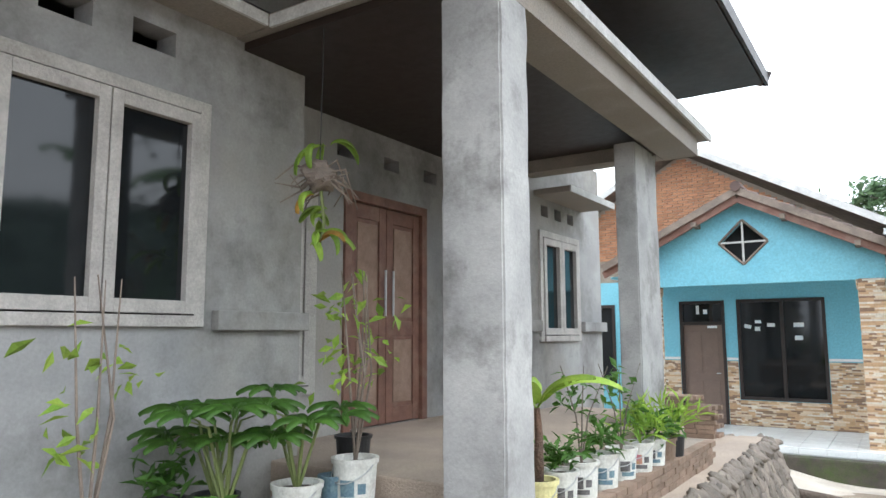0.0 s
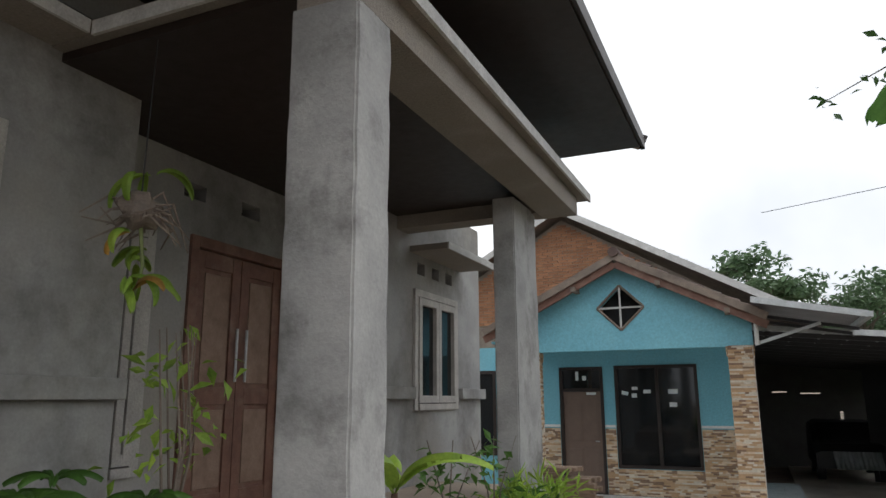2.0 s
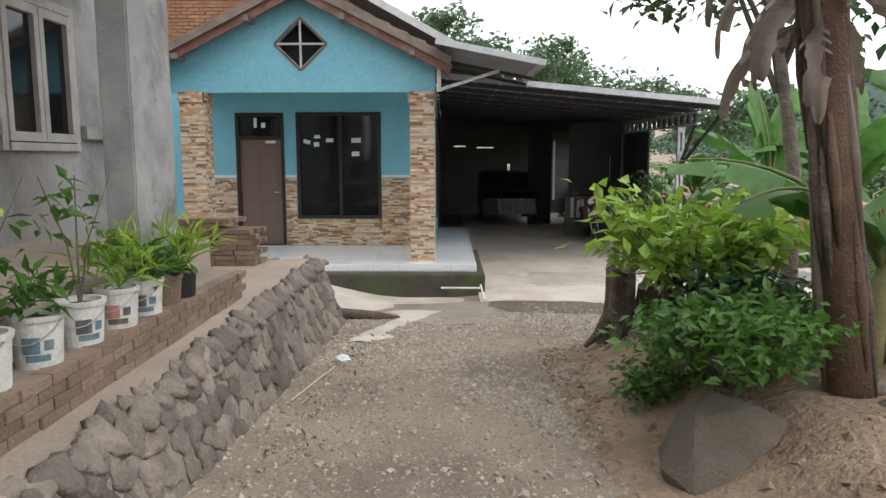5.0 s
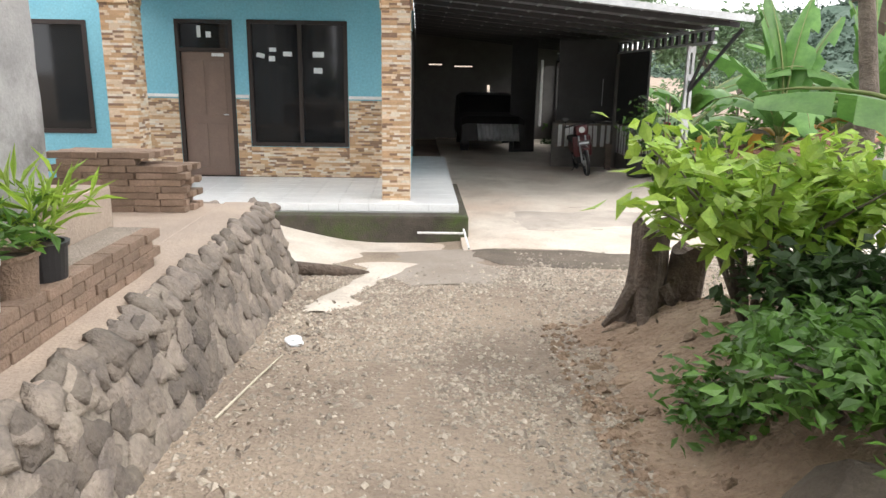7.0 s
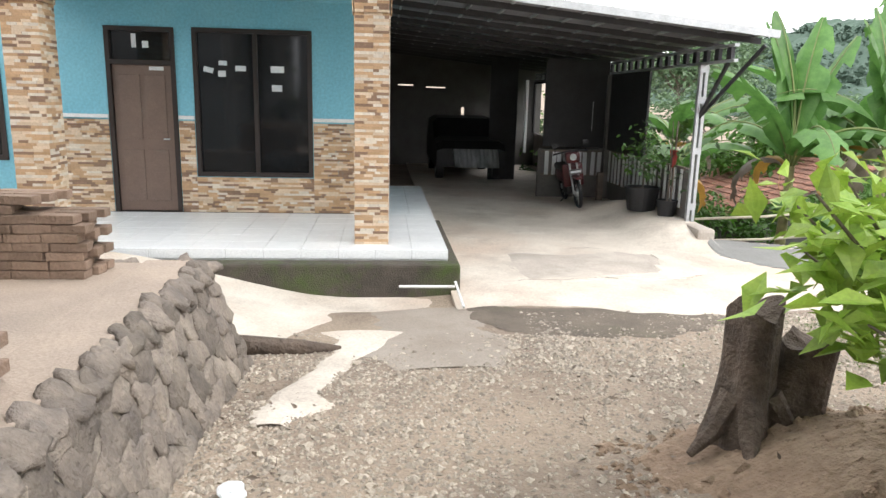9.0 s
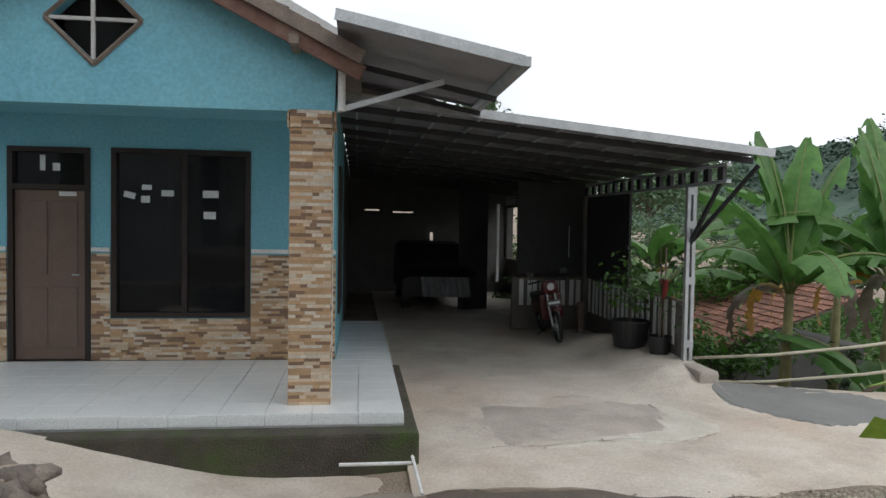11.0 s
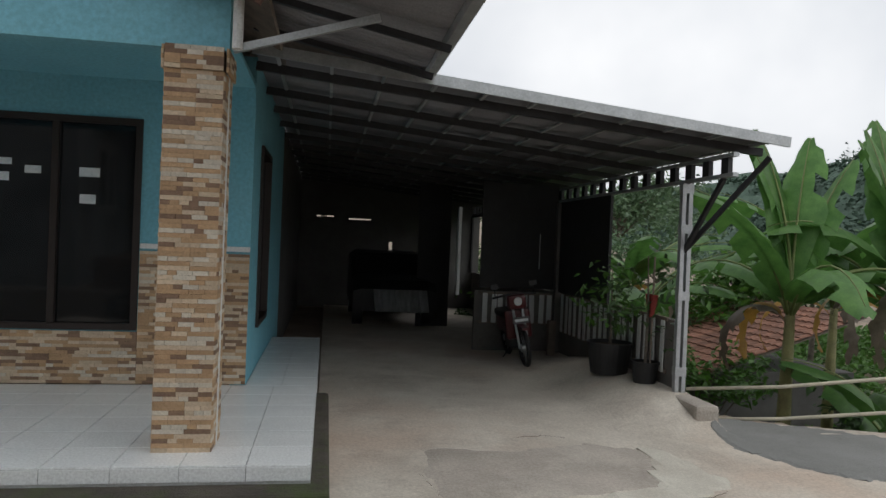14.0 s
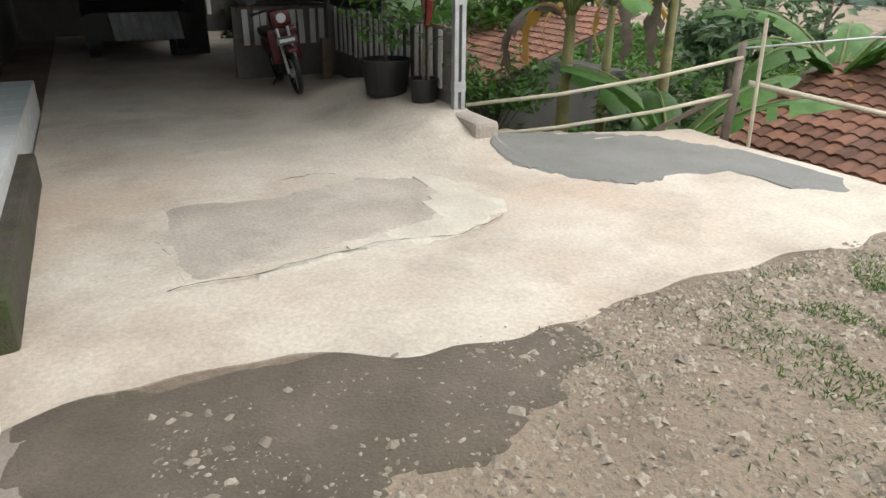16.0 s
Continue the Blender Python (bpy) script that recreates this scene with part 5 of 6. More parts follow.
def puddle(points, lift, n=10):
    """A thin uneven skin of spilt cement along a line of (x, y, half width)."""
    bm = bmesh.new()
    rows = []
    for k in range(len(points) - 1):
        for i in range(n):
            t = i / n
            x, y, w = [points[k][q] * (1 - t) + points[k + 1][q] * t for q in range(3)]
            w *= 1 + 0.35 * noise.noise((x * 4, y * 4, 7))
            o = 0.12 * noise.noise((x * 3, y * 3, 2))
            rows.append([bm.verts.new((x + o + w * q, y, ground_z(x + o + w * q, y) + lift * (1 - abs(q) ** 3) - 0.004 * (abs(q) > 0.9))) for q in (-1, -0.6, -0.2, 0.2, 0.6, 1)])
    for a, b in zip(rows, rows[1:]):
        for q in range(5):
            bm.faces.new((a[q], a[q + 1], b[q + 1], b[q]))
    return bm


spill = structure("pavement_spill", puddle([(3.6, -4.15, 0.42), (3.42, -4.7, 0.16), (3.2, -5.3, 0.13), (3.05, -5.9, 0.24), (3.05, -6.2, 0.12)], 0.022), CONCRETE, "tongue of spilt pale cement on the earth", "pavement")
structure("pavement_patch", puddle([(4.25, -3.2, 0.7), (4.1, -4.0, 0.65), (4.1, -4.6, 0.75), (4.2, -5.2, 0.4)], 0.012), WORN_CEMENT, "worn grey cement patch in the lane", "pavement")


def patch(outline, lift, height, ragged=0.06):
    """A thin skin over the ground inside an outline with a ragged edge."""
    pts = []
    for p, q in zip(outline, outline[1:] + outline[:1]):
        n = max(2, int(math.dist(p, q) / 0.07))
        for i in range(n):
            x, y = p[0] + (q[0] - p[0]) * i / n, p[1] + (q[1] - p[1]) * i / n
            pts.append((x + ragged * (noise.noise((x * 3, y * 3, 1)) + 0.6 * noise.noise((x * 9, y * 9, 1))), y + ragged * (noise.noise((x * 3, y * 3, 5)) + 0.6 * noise.noise((x * 9, y * 9, 5)))))
    bm = bmesh.new()
    bm.faces.new([bm.verts.new((x, y, 0)) for x, y in pts])
    for axis in (0, 1):
        lo, hi = min(p[axis] for p in pts), max(p[axis] for p in pts)
        for k in range(1, int((hi - lo) / 0.1) + 1):
            co, no = [0, 0, 0], [0, 0, 0]
            co[axis], no[axis] = lo + 0.1 * k, 1
            bmesh.ops.bisect_plane(bm, geom=bm.verts[:] + bm.edges[:] + bm.faces[:], plane_co=co, plane_no=no)
    for v in bm.verts:
        v.co.z = height(v.co.x, v.co.y) + (-0.004 if v.is_boundary else lift)
    bmesh.ops.recalc_face_normals(bm, faces=bm.faces)
    if bm.faces[:] and sum(f.normal.z for f in bm.faces) < 0:
        bmesh.ops.reverse_faces(bm, faces=bm.faces)
    return bm


def crack(points, width, height, lift):
    """A jagged dark crack along a line."""
    bm = bmesh.new()
    last = None
    for (x0, y0), (x1, y1) in zip(points, points[1:]):
        n = max(2, int(math.hypot(x1 - x0, y1 - y0) / 0.05))
        for i in range(n):
            x, y = x0 + (x1 - x0) * i / n, y0 + (y1 - y0) * i / n
            x, y = x + 0.05 * noise.noise((x * 7, y * 7, 2)), y + 0.05 * noise.noise((x * 7, y * 7, 8))
            w = width * max(0.15, 0.6 + noise.noise((x * 11, y * 11, 4)))
            row = [bm.verts.new((x, y - w, height(x, y - w) + lift)), bm.verts.new((x, y + w, height(x, y + w) + lift))]
            if last:
                bm.faces.new((last[0], row[0], row[1], last[1]))
            last = row
    return bm


structure("pavement_old", patch([(5.3, -2.3), (5.25, -1.5), (5.35, -0.8), (6.1, -0.95), (6.9, -0.7), (7.45, -1.0), (7.1, -1.9), (6.4, -2.1)], 0.008, yard_z), OLD_CONCRETE, "older darker square of concrete in the yard", "pavement")
structure("pavement_mend", patch([(7.42, -0.8), (7.55, -1.15), (7.78, -1.7), (7.6, -2.0), (7.1, -2.3), (6.4, -2.28), (5.7, -2.42), (5.65, -2.3), (6.45, -2.12), (7.0, -1.85), (7.2, -1.4), (7.3, -1.0)], 0.016, yard_z, 0.09), PALE_CEMENT, "pale cement mend across the concrete", "pavement")
structure("pavement_dark", patch([(8.62, 0.2), (8.35, -0.45), (8.3, -0.95), (8.55, -1.55), (8.9, -1.95), (9.3, -1.8), (9.9, -1.95), (10.0, -2.5), (10.3, -2.8), (10.62, -2.5), (10.6, -1.3), (9.9, -0.4), (9.2, -0.02)], 0.012, yard_z, 0.08), SLAB_DARK, "dark grey rough cement apron by the fence", "pavement")
structure("crack_line", crack([(5.2, -2.36), (5.8, -2.33), (6.5, -2.2), (7.1, -2.28), (7.6, -2.02)], 0.006, yard_z, 0.019), SOIL, "dark crack along the old concrete", "crack")
structure("crack_corner", crack([(5.35, -2.4), (5.3, -1.9), (5.22, -1.5)], 0.007, yard_z, 0.012), SOIL, "broken edge of the old concrete", "crack")
structure("crack_hollow", crack([(6.3, -0.55), (6.55, -0.45), (6.8, -0.55)], 0.008, yard_z, 0.012), SOIL, "short crack in the concrete", "crack")
structure("ground_damp", patch([(4.5, -3.15), (5.4, -3.25), (6.2, -3.2), (6.85, -3.35), (7.2, -3.6), (6.9, -3.95), (6.3, -4.3), (5.7, -4.4), (4.9, -4.2), (4.45, -3.7)], 0.01, ground_z, 0.12), DAMP_EARTH, "dark damp earth along the concrete edge", "ground")
structure("ground_bank", patch([(4.95, -6.55), (5.15, -7.4), (4.95, -8.3), (4.85, -9.3), (5.0, -10.6), (7.2, -10.6), (7.3, -6.4), (6.0, -6.2)], 0.02, ground_z, 0.15), BANK, "raised bank of reddish brown crumbly soil", "ground")
structure("kerb", box(8.26, 8.53, -0.3, 0.55, -0.4, 0.31, 0.05), OLD_CONCRETE, "broken concrete end of the carport kerb", "kerb")
pvc = thing("pipe", "broken white plastic pipe lying at the plinth corner", "pipe", (0, 0, 0))
part("pipe", tube([(3.85, -3.0, 0.18), (4.43, -2.97, 0.17)], 0.015, 8), WHITE, pvc)
part("pipe_end", tube([(4.44, -2.93, 0.21), (4.48, -3.38, 0.07)], 0.014, 8), WHITE, pvc)
stick = thing("stick", "thin pale dry stick on the earth", "stick", (0, 0, 0))
part("stick", tube([(2.95, -7.2, ground_z(2.95, -7.2) + 0.015), (2.88, -7.6, ground_z(2.88, -7.6) + 0.02), (2.78, -8.2, ground_z(2.78, -8.2) + 0.012)], [0.004, 0.007, 0.009], 5), BAMBOO, stick)
bag = thing("plastic_bag", "crumpled white plastic scrap on the earth", "litter", (2.98, -6.95, ground_z(2.98, -6.95)))
bm = bmesh.new()
bmesh.ops.create_icosphere(bm, subdivisions=3, radius=0.065)
for v in bm.verts:
    v.co *= 1 + 0.6 * noise.noise(v.co * 16)
    v.co.z = max(0, v.co.z * 0.5 + 0.03)
part("scrap", bm, PAPER, bag)


# rough stones: shared shapes
def rock_mesh(r, seed, flat=0.7, material=STONE):
    bm = bmesh.new()
    bmesh.ops.create_icosphere(bm, subdivisions=2, radius=r)
    for v in bm.verts:
        v.co *= 1 + 0.5 * noise.noise(v.co / r * 0.9 + Vector((seed * 7.3, 0, 0)))
        v.co.z *= flat
    return mesh_of(bm, material)


ROCKS = [rock_mesh(0.1, k) for k in range(8)]
rr = random.Random(5)
for k in range(26):
    x, y = 1.15 + 0.6 * rr.random(), -12.95 + 0.95 * rr.random()
    o = new("rock", ROCKS[k % 8])
    s = rr.uniform(0.8, 1.7)
    o.matrix_world = pose(x, y, 0.9 + 0.05 * s + 0.1 * rr.random(), rr.uniform(-20, 20), rr.uniform(-20, 20), rr.uniform(0, 360)) @ Matrix.Diagonal((s, s * 0.8, s, 1))
    tagged(o, "rough brown field stone heaped beside the porch", "stone", "loose stones")
for k in range(18):
    x, y = 6.3 + 0.9 * rr.random(), -10.2 + 1.4 * rr.random()
    o = new("rock", ROCKS[k % 8])
    s = rr.uniform(0.6, 1.3)
    o.matrix_world = pose(x, y, ground_z(x, y) + 0.03 * s, 0, 0, rr.uniform(0, 360)) @ Matrix.Diagonal((s, s, s, 1))
    tagged(o, "dark clod of stone on the bank", "stone", "loose stones")

boulder = new("boulder", rock_mesh(0.33, 21, 0.75, DAMP_EARTH))
boulder.matrix_world = pose(5.42, -9.65, ground_z(5.42, -9.65) - 0.02, 12, -8, 30)
tagged(boulder, "large dark weathered boulder under creeping weeds", "boulder")

# gravel on the lane
def gravel(name, label, material, count, x0, x1, y0, y1, small, large, seed):
    rng = np.random.default_rng(seed)
    base = np.array([(1, 0, 0), (-0.4, 0.9, 0), (-0.5, -0.8, 0), (0.05, 0.05, 0.7), (0.4, 0.5, 0.45), (0.3, -0.6, 0.4)])
    faces = [(0, 4, 3), (0, 1, 4), (1, 3, 4), (1, 2, 3), (2, 5, 3), (0, 3, 5), (0, 5, 2)]
    vs, fs = [], []
    for k in range(count):
        x, y = rng.uniform(x0, x1), rng.uniform(y0, y1)
        if k % 3 and noise.noise((x * 0.7, y * 0.7, 9)) < 0.02:
            continue
        s = rng.uniform(small, large) * (1.9 if rng.random() < 0.08 else 1)
        a = rng.uniform(0, 6.28)
        p = base * s * rng.uniform(0.7, 1.3, (6, 1))
        ca, sa = math.cos(a), math.sin(a)
        n = len(vs)
        z = ground_z(x, y)
        vs += [(x + q[0] * ca - q[1] * sa, y + q[0] * sa + q[1] * ca, z - 0.002 + q[2]) for q in p]
        fs += [tuple(n + i for i in f) for f in faces]
    me = bpy.data.meshes.new("gravel")
    me.from_pydata(vs, [], fs)
    me.materials.append(material)
    return tagged(new(name, me), label, name, kind="stuff")


gravel("gravel", "small loose stones scattered over the earth lane", GRAVEL, 34000, 2.6, 5.2, -12.5, -4.2, 0.006, 0.021, 3)
gravel("gravel", "loose grey stones beside the concrete yard", GRAVEL, 22000, 5.0, 10.3, -6.4, -3.45, 0.008, 0.024, 4)
gravel("clods", "crumbled clods of reddish soil on the bank", BANK, 9000, 4.8, 7.2, -10.6, -6.4, 0.012, 0.04, 6)
rng3 = np.random.default_rng(12)
gs = [(x, y, ground_z(x, y)) for x, y in zip(rng3.normal(8.9, 0.75, 26000), rng3.normal(-4.9, 0.75, 26000)) if y < -3.55 and noise.noise((x * 2.5, y * 2.5, 1)) > -0.05]
grass = leaves("grass", gs, 0.034, LEAF, None, 13, slim=0.2, droop=-1.2)
tagged(grass, "short patchy green grass at the lane's edge", "grass", kind="stuff")

rng5 = np.random.default_rng(31)
fallen = [(x, y, ground_z(x, y) + 0.012) for x, y in zip(np.concatenate([rng5.uniform(2.75, 3.2, 140), rng5.uniform(4.4, 5.6, 200)]), rng5.uniform(-11.0, -5.2, 340))]
litter = leaves("leaf_litter", fallen, 0.055, DRY_LEAF, None, 32, slim=0.4, droop=0.0)
tagged(litter, "dry fallen leaves scattered along the lane", "leaf litter", kind="stuff")

# loose bricks stacked on the terrace end
BRICK_MESH = mesh_of(box(-0.11, 0.11, -0.055, 0.055, 0, 0.055, 0.006), BRICK)
stack = thing("brick_stack", "long low stack of old mossy brown bricks on the terrace", "brick stack", (0.68, -5.5, 0.9))
for lv in range(9):
    for i in range(5 if lv < 7 else 4 - lv % 2):
        for j in range(3):
            o = new("brick", BRICK_MESH)
            o.parent = stack
            o.matrix_local = pose(0.11 + i * 0.226 + 0.05 * math.sin(lv * 3 + j), 0.06 + j * 0.13, lv * 0.059, 2 * math.sin(i + lv), 0, 6 * math.sin(i * 3 + j * 5 + lv))

# ---- lower house with a clay roof beyond the fence ----
low_house = thing("house", "low neighbouring house with a mossy brown clay tile roof", "house", (0, 0, 0))
tiled_slope(low_house, 17.4, 0.75, 12.3, -0.95, -4.2, 1.7, ROOF_TILE, 0.22, 0.28)
part("wall", box(12.9, 17.3, -3.9, 1.4, -2.6, -0.82), DARKENED_WALL, low_house)
far_house = thing("house", "distant house with a clay tile roof among banana plants", "house", (0, 0, 0))
tiled_slope(far_house, 16.5, 0.6, 12.5, -0.8, 7.0, 12.5, ROOF_TILE, 0.22, 0.28)
part("wall", box(13, 16.4, 7.2, 12.3, -2.6, -0.7), DARKENED_WALL, far_house)

# ---- vehicles in the carport ----
car = thing("car", "dark parked car with a pale folded sheet over its front", "car", (5.85, 7.45, ground_z(5.85, 7.45) + 0.045))
DARK_PAINT = mat("dark_car_paint", (0.015, 0.015, 0.017), None, 4, 0.5, bump=0.02)
bm = bmesh.new()
prof = [(-0.2, 0.35), (-0.25, 0.8), (0.0, 0.98), (0.9, 1.05), (1.4, 1.5), (2.9, 1.55), (3.6, 1.1), (3.8, 0.4)]
sides = []
for x in (-0.85, -0.7, 0.7, 0.85):
    k = 0.93 if abs(x) > 0.8 else 1.0
    sides.append([bm.verts.new((x, y, z * k)) for y, z in prof])
for a, b in zip(sides, sides[1:]):
    for q in range(len(prof)):
        bm.faces.new((a[q], b[q], b[(q + 1) % len(prof)], a[(q + 1) % len(prof)]))
bm.faces.new(sides[0])
bm.faces.new(sides[-1][::-1])
part("body", bm, DARK_PAINT, car, smooth=False)
for x in (-0.72, 0.72):
    for y in (0.5, 3.0):
        w = part("wheel", tube([(x - 0.1, y, 0.31), (x + 0.1, y, 0.31)], 0.31, 20), BLACK_PLASTIC, car)
        part("rim", tube([(x - 0.104, y, 0.31), (x + 0.104, y, 0.31)], 0.18, 16), STEEL, w)
bm = bmesh.new()
rows = []
for i in range(60):
    x = -0.45 + 1.1 * i / 59
    wv = 0.02 * math.sin(i * 1.1) + 0.015 * math.sin(i * 0.37)
    rows.append([bm.verts.new((x + 0.05 * t, -0.3 + wv - 0.05 * t, 0.8 - 0.45 * t)) for t in (0, 0.35, 0.7, 1)])
for a, b in zip(rows, rows[1:]):
    for q in range(3):
        bm.faces.new((a[q], b[q], b[q + 1], a[q + 1]))
bmesh.ops.solidify(bm, geom=bm.faces[:], thickness=0.006)
part("cover_sheet", bm, mat("grey_plastic_sheet", (0.55, 0.57, 0.58), (0.4, 0.42, 0.43), 6, 0.4), car, "pale grey plastic cover hanging in folds", smooth=True)

moto = thing("motorcycle", "small dark red motorcycle parked facing the yard", "motorcycle", (7.36, 3.3, ground_z(7.36, 3.3) + 0.045))
moto.matrix_world = pose(7.45, 3.1, ground_z(7.45, 3.1) + 0.045, 0, -9, -2)
RED = mat("dark_red_plastic", (0.09, 0.008, 0.01), None, 5, 0.35, bump=0)


def wheel(y):
    """A tyre as one ring round the axle at y."""
    bm = bmesh.new()
    rings = [[bm.verts.new((0.035 * math.sin(b), y + (0.26 + 0.035 * math.cos(b)) * math.cos(a), 0.29 + (0.26 + 0.035 * math.cos(b)) * math.sin(a))) for b in np.linspace(0, 2 * math.pi, 9)[:-1]] for a in np.linspace(0, 2 * math.pi, 29)[:-1]]
    for k in range(28):
        p, q = rings[k], rings[(k + 1) % 28]
        for m in range(8):
            bm.faces.new((p[m], q[m], q[(m + 1) % 8], p[(m + 1) % 8]))
    return bm


for y in (0.0, 1.22):
    w = part("wheel", wheel(y), BLACK_PLASTIC, moto)
    part("hub", tube([(-0.05, y, 0.29), (0.05, y, 0.29)], 0.06, 12), STEEL, w)
    for k in range(8):
        a = math.pi * k / 4
        part("spoke", tube([(0, y, 0.29), (0, y + 0.24 * math.cos(a), 0.29 + 0.24 * math.sin(a))], 0.006, 4), STEEL, w)
part("front_mudguard", box(-0.06, 0.06, -0.24, 0.2, 0.58, 0.63, 0.02), RED, moto)
for x in (-0.07, 0.07):
    part("fork", tube([(x, 0, 0.29), (x, 0.2, 0.95)], 0.02, 8), STEEL, moto)
part("leg_shield", box(-0.2, 0.2, 0.2, 0.32, 0.4, 0.85, 0.05), RED, moto)
part("headlamp_cowl", box(-0.14, 0.14, 0.08, 0.3, 0.86, 1.08, 0.06), RED, moto)
lamp = part("headlight", tube([(0, 0.09, 0.98), (0, 0.065, 0.98)], [0.07, 0.06], 16), STEEL, moto, "chromed headlight")
part("handlebar", tube([(-0.34, 0.3, 1.05), (-0.15, 0.25, 1.08), (0.15, 0.25, 1.08), (0.34, 0.3, 1.05)], 0.016, 8), DARK_STEEL, moto)
for x in (-0.3, 0.3):
    m_ = part("mirror", box(x - 0.06, x + 0.06, 0.24, 0.26, 1.18, 1.26, 0.008), BLACK_PLASTIC, moto)
    part("mirror_arm", tube([(x, 0.28, 1.06), (x, 0.25, 1.19)], 0.008, 6), DARK_STEEL, m_)
part("number_plate", box(-0.13, 0.13, -0.02, -0.01, 0.66, 0.76), INK2, moto)
part("number_bar", box(-0.1, 0.1, -0.026, -0.021, 0.69, 0.73), PAPER, moto)
part("body", box(-0.12, 0.12, 0.35, 1.35, 0.42, 0.66, 0.06), RED, moto)
part("seat", box(-0.13, 0.13, 0.55, 1.4, 0.66, 0.78, 0.05), BLACK_PLASTIC, moto)
part("engine", box(-0.11, 0.11, 0.45, 0.85, 0.22, 0.44, 0.04), DARK_STEEL, moto)
part("exhaust", tube([(0.14, 0.6, 0.27), (0.16, 1.4, 0.33)], [0.02, 0.045], 10), STEEL, moto)
part("stand", tube([(0, 0.8, 0.25), (-0.2, 0.85, 0.0)], 0.012, 6), DARK_STEEL, moto)

# ---- hanging orchid under the slab ----
orchid = thing("hanging_plant", "epiphyte with bare roots and yellow-green leaves hanging from a wire", "hanging plant", (0.9, -11.88, 3.25))
part("wire", tube([(0, 0, 0.0), (0.0, 0.02, 1.11)], 0.004, 5), BLACK_PLASTIC, orchid)
ro = random.Random(8)
for k in range(24):
    a, s = ro.uniform(0, 6.28), ro.uniform(0.08, 0.2)
    part("root", tube([(0, 0, 0.02), (s * math.cos(a), s * math.sin(a), 0.1 * ro.uniform(-1, 1)), (s * 1.7 * math.cos(a + 0.6), s * 1.7 * math.sin(a + 0.6), -0.2 * ro.random())], [0.012, 0.008, 0.003], 5), OLD_WOOD, orchid)
bm = bmesh.new()
bmesh.ops.create_icosphere(bm, subdivisions=3, radius=0.1)
for v in bm.verts:
    v.co *= 1 + 0.5 * noise.noise(v.co * 14)
part("root_ball", bm, OLD_WOOD, orchid)
for k in range(16):
    bm = banana_leaf_mesh(ro.uniform(0.18, 0.34), 0.025, ro.uniform(1.2, 2.6), 900 + k, 0.0)
    bm.transform(pose(ro.uniform(-0.05, 0.05), ro.uniform(-0.05, 0.05), -0.45 + 0.08 * (k % 5) if k < 12 else 0.2, 0, ro.uniform(0, 70), 67 * k))
    part("leaf", bm, ORANGE_LEAF if k % 9 == 0 else LEAF_LIGHT, orchid, smooth=True)
part("stem", tube([(0, 0, 0), (0.02, 0.03, -0.3), (0.0, 0.0, -0.5)], [0.012, 0.01, 0.006], 6), STEM, orchid)

# steps of brick by the porch corner
step = thing("porch_step", "two worn brick steps at the porch corner", "steps", (0, 0, 0), kind="structure")
part("tread", box(0.5, 1.79, -11.95, -11.56, 0.9, 1.22, 0.02), BRICK, step)
part("tread", box(1.3, 2.42, -12.35, -12.06, 0.9, 1.1, 0.02), BRICK, step)


# ---- pieces: floor tiles, cladding, stones, bricks ----
def lay(mesh, name, parent, m):
    o = new(name, mesh)
    o.parent = parent
    o.matrix_local = m
    return o


TILE_MESH = mesh_of(box(-0.197, 0.197, -0.197, 0.197, -0.012, 0.0, 0.002), TILE)
for i in range(13):
    for j in range(6):
        x, y = 4.2 - i * 0.4, -2.26 + j * 0.4
        if x > -0.9 and y < -0.15:
            lay(TILE_MESH, "tile", porch_floor, Matrix.Translation((x, y, FLOOR)))
STRIP_MESH = mesh_of(box(-0.165, 0.165, -0.197, 0.197, -0.012, 0.0, 0.002), TILE)
for j in range(8):
    for x in (3.9, 4.235):
        lay(STRIP_MESH, "tile", porch_floor, Matrix.Translation((x, 0.14 + j * 0.4, FLOOR)))
RISER = mesh_of(box(-0.197, 0.197, -0.006, 0.0, -0.1, -0.013, 0.001), TILE)
for i in range(13):
    lay(RISER, "tile", porch_floor, Matrix.Translation((4.2 - i * 0.4, -2.462, FLOOR)))

CLAD = [mat("clad_stone_%s" % n, a, b, 9, 0.75, bump=0.25, spread=0.12) for n, a, b in (("tan", (0.5, 0.33, 0.19), (0.42, 0.27, 0.15)), ("cream", (0.62, 0.5, 0.36), (0.54, 0.42, 0.3)), ("brown", (0.27, 0.17, 0.11), (0.2, 0.125, 0.085)), ("pale", (0.66, 0.6, 0.5), (0.55, 0.5, 0.42)))]
STRIPS = {}


def strip(length, m):
    key = (round(length, 3), m)
    if key not in STRIPS:
        STRIPS[key] = mesh_of(box(0, length - 0.002, -0.016, 0, 0, 0.0295), CLAD[m])
    return STRIPS[key]


LENGTHS = (0.06, 0.1, 0.14, 0.2)
DADO_TOP = 1.72
jobs = []
rc = random.Random(11)


def clad_face(parent, width, height, place, weights, limit=None):
    """Rows of split stone strips over a face; place(a, z, out) gives the pose of a strip."""
    z = 0.0
    while z < height - 0.02:
        a = 0.0
        while a < width - 0.015:
            ln = min(rc.choice(LENGTHS), width - a)
            if width - a - ln < 0.03:
                ln = width - a
            jobs.append((parent, strip(ln, rc.choices((0, 1, 2, 3), weights)[0]), place(a, z, rc.uniform(0, 0.006))))
            a += ln
        z += 0.0305


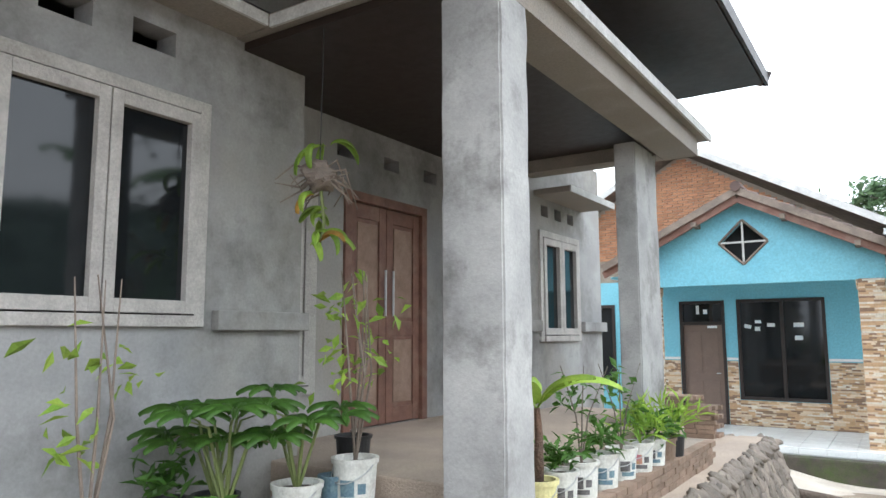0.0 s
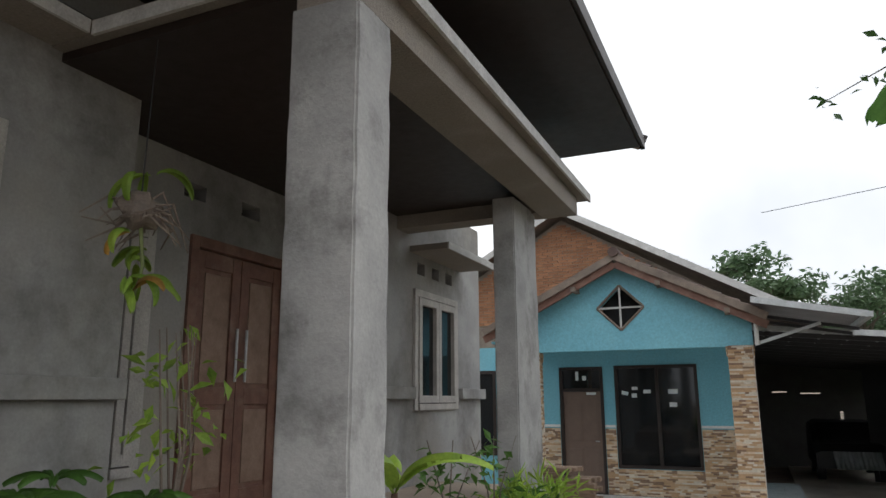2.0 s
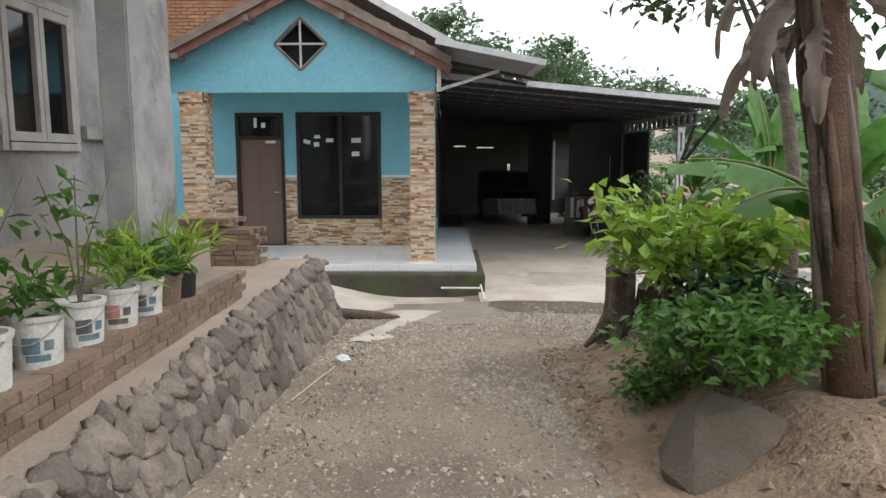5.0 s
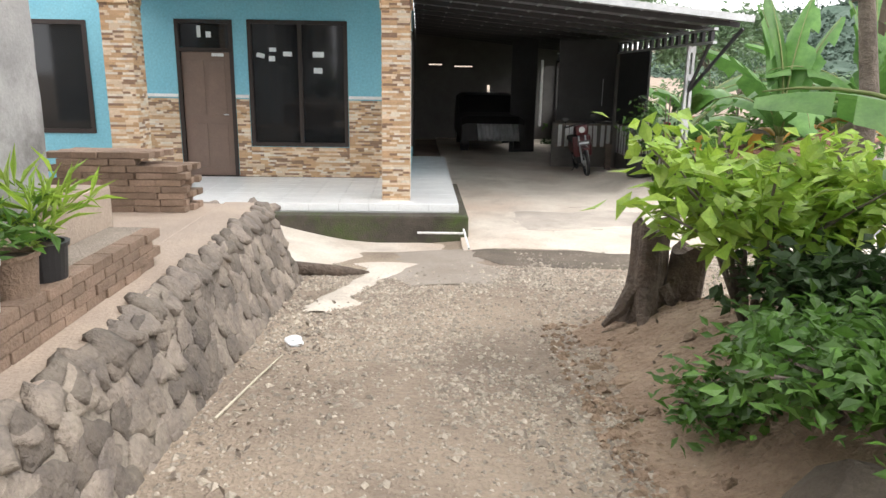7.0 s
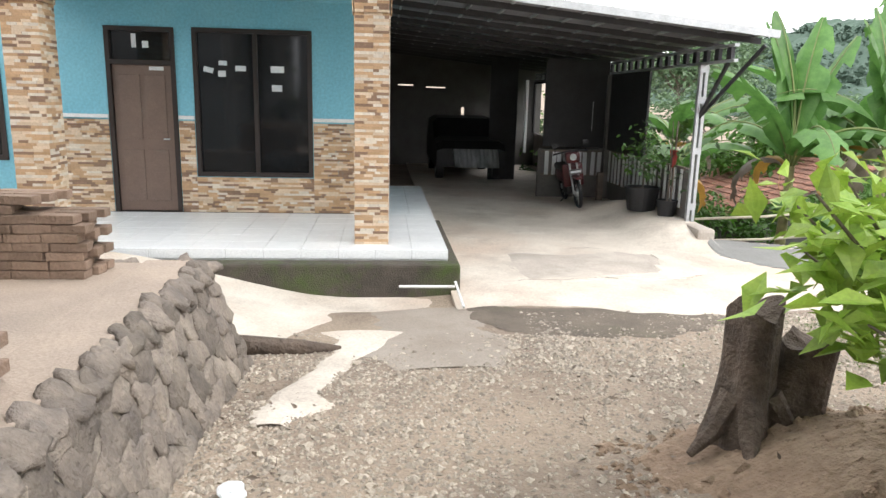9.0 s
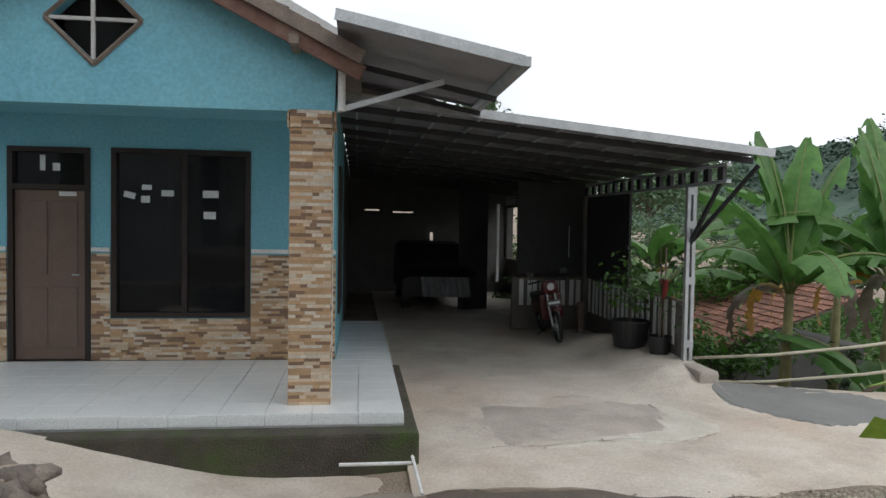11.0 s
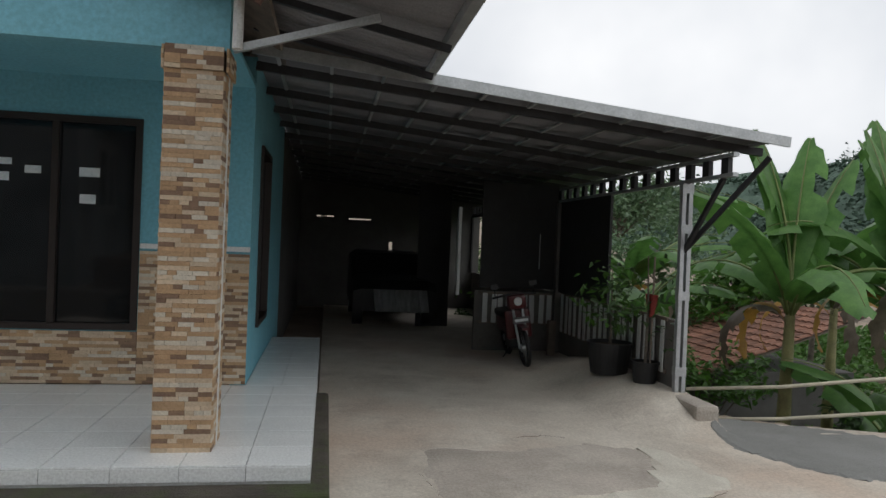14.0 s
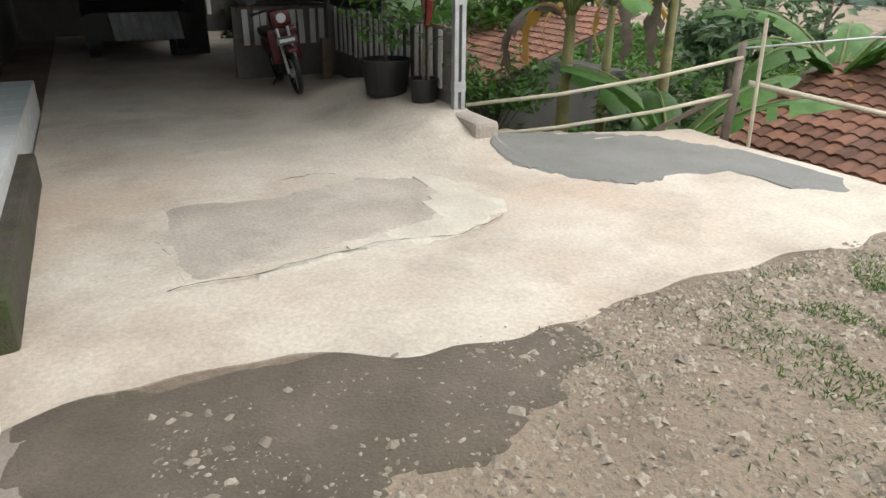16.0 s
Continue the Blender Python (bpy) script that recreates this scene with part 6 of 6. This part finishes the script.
for x0, x1, z1 in ((-0.75, -0.01, DADO_TOP), (0.91, 1.12, DADO_TOP), (2.72, 3.72, DADO_TOP), (1.12, 2.72, 0.945)):
    clad_face(blue_wall, x1 - x0, z1 - FLOOR, lambda a, z, o, x0=x0: Matrix.Translation((x0 + a, -0.001 - o, FLOOR + z)), (4, 4, 3, 1))
many = {}
for parent, me, m in jobs[300:]:
    many.setdefault(parent, []).append((me, m))
for parent, me, m in jobs[:300]:
    lay(me, "stone_strip", parent, m)


def joined(name, parent, pieces):
    """Further pieces in one mesh, one material slot for each tone."""
    vs, fs, mi = [], [], []
    for me, m in pieces:
        n = len(vs)
        vs += [tuple(m @ v.co) for v in me.vertices]
        fs += [tuple(n + i for i in p.vertices) for p in me.polygons]
        mi += [CLAD.index(me.materials[0])] * len(me.polygons)
    out = bpy.data.meshes.new(name)
    out.from_pydata(vs, [], fs)
    for c in CLAD:
        out.materials.append(c)
    out.polygons.foreach_set("material_index", mi)
    o = new(name, out)
    o.parent = parent
    return tagged(o, kind="stuff")


for parent, pieces in many.items():
    joined("stone_strips", parent, pieces)
for x0, x1 in ((-0.75, -0.01), (0.91, 1.12), (2.72, 3.72)):
    part("dado_cap", box(x0, x1, -0.03, -0.001, DADO_TOP + 0.002, DADO_TOP + 0.05, 0.004), WHITE, blue_wall)

# pillar bands: each course a wide tan tile or a row of small pale and dark chips
for p in PILLARS:
    jobs = []
    z, course = 0.0, 0
    while z < 2.63:
        wide = course % 3 != 2
        h = 0.0305
        for turn in range(4):
            base = Matrix.Translation((0.185, 0.185, 0)) @ pose(0, 0, 0, 0, 0, 90 * turn) @ Matrix.Translation((-0.185, -0.185, 0))
            a = 0.0
            while a < 0.365:
                ln = min(rc.choice((0.1, 0.14, 0.2)) if wide else rc.choice((0.06, 0.1)), 0.37 - a)
                if 0.37 - a - ln < 0.03:
                    ln = 0.37 - a
                tone = rc.choices((0, 1, 2, 3), (5, 3, 1, 0.5) if wide else (1, 2, 1.5, 4))[0]
                jobs.append((p, strip(ln, tone), base @ Matrix.Translation((a, 0.013 - rc.uniform(0, 0.005) - (0.022 if z > 2.5 else 0), z))))
                a += ln
        z += h
        course += 1
    near = [j for j in jobs if j[2].translation.z > 0.9]
    for parent, me, m in near[:300]:
        lay(me, "stone_strip", parent, m)
    joined("stone_strips", p, [(me, m) for _, me, m in jobs if m.translation.z <= 0.9] + [(me, m) for _, me, m in near[300:]])

# field stones of the retaining wall
WALL_STONES = []
for k in range(14):
    bm = bmesh.new()
    bmesh.ops.create_icosphere(bm, subdivisions=2, radius=0.1)
    for v in bm.verts:
        a = math.atan2(v.co.z, v.co.y)
        v.co *= 1 + 0.22 * math.sin(3 * a + k) + 0.14 * math.sin(5 * a + 2.3 * k) + 0.25 * noise.noise(v.co * 12 + Vector((k * 5.1, 0, 0)))
        v.co.x = max(-0.05, min(0.03 + 0.012 * math.sin(k), v.co.x * 0.5)) + 0.22 * v.co.z * math.sin(k * 1.7) * (v.co.x > 0)
    WALL_STONES.append(mesh_of(bm, STONE, True))
retaining = bpy.data.objects["wall_retaining"]
BATTER = -math.degrees(math.atan2(0.4, 1.062))
y, column = -11.9, 0
while y < -5.0:
    t = 0.06 + 0.07 * (column % 2)
    while t < 0.86:
        sy, sz = rc.uniform(0.85, 1.35), rc.uniform(0.75, 1.2)
        x, z = 2.435 + 0.4 / 1.062 * t, 0.862 - t
        lay(rc.choice(WALL_STONES), "stone", retaining, pose(x, y + rc.uniform(-0.035, 0.035), z, 0, BATTER, 0) @ pose(0, 0, 0, rc.uniform(-35, 35), 0, 0) @ Matrix.Diagonal((0.62, sy * 1.08, sz * 1.08, 1)))
        t += 0.17 * sz
    lay(rc.choice(WALL_STONES), "stone", retaining, pose(2.41 + rc.uniform(-0.02, 0.02), y, 0.862, 0, -52, 0) @ pose(0, 0, 0, rc.uniform(0, 360), 0, 0) @ Matrix.Diagonal((1.0, 1.2, rc.uniform(0.8, 1.15), 1)))
    y += 0.185
    column += 1
for k in range(11):
    for j in range(6):
        lay(rc.choice(WALL_STONES), "stone", retaining, pose(1.05 + k * 0.135, -4.97, 0.12 + j * 0.145, 0, rc.uniform(0, 360), 90))

# bricks of the porch ledge
for lv in range(4):
    yy = -11.6 + 0.11 * (lv % 2)
    while yy < -7.3:
        lay(BRICK_MESH, "brick", ledge, pose(2.075 + 0.012 * (yy + 11.6) + rc.uniform(-0.006, 0.008), yy + 0.11, 0.902 + lv * 0.057, 0, 0, 90))
        yy += 0.228

# brick courses of the upper gable
upper = bpy.data.objects["wall_gable_back"]
vs, fs = [], []
z, lv = 3.9, 0
while z < 6.0:
    x = -2.2 + 0.11 * (lv % 2)
    while x < 3.2:
        if z + 0.06 < 6.1 - 0.58 * abs(x + 0.1 - 0.1):
            n, o = len(vs), 0.3 - rc.uniform(0, 0.012)
            vs += [(x + a, y, z + b) for y in (o, 0.325) for a, b in ((0, 0), (0.205, 0), (0.205, 0.052), (0, 0.052))]
            fs += [tuple(n + i for i in f) for f in ((0, 1, 2, 3), (0, 4, 5, 1), (1, 5, 6, 2), (2, 6, 7, 3), (3, 7, 4, 0))]
        x += 0.22
    z += 0.065
    lv += 1
me = bpy.data.meshes.new("bricks")
me.from_pydata(vs, [], fs)
me.materials.append(ORANGE_BRICK)
bricks = new("bricks", me)
bricks.parent = upper
tagged(bricks, kind="stuff")
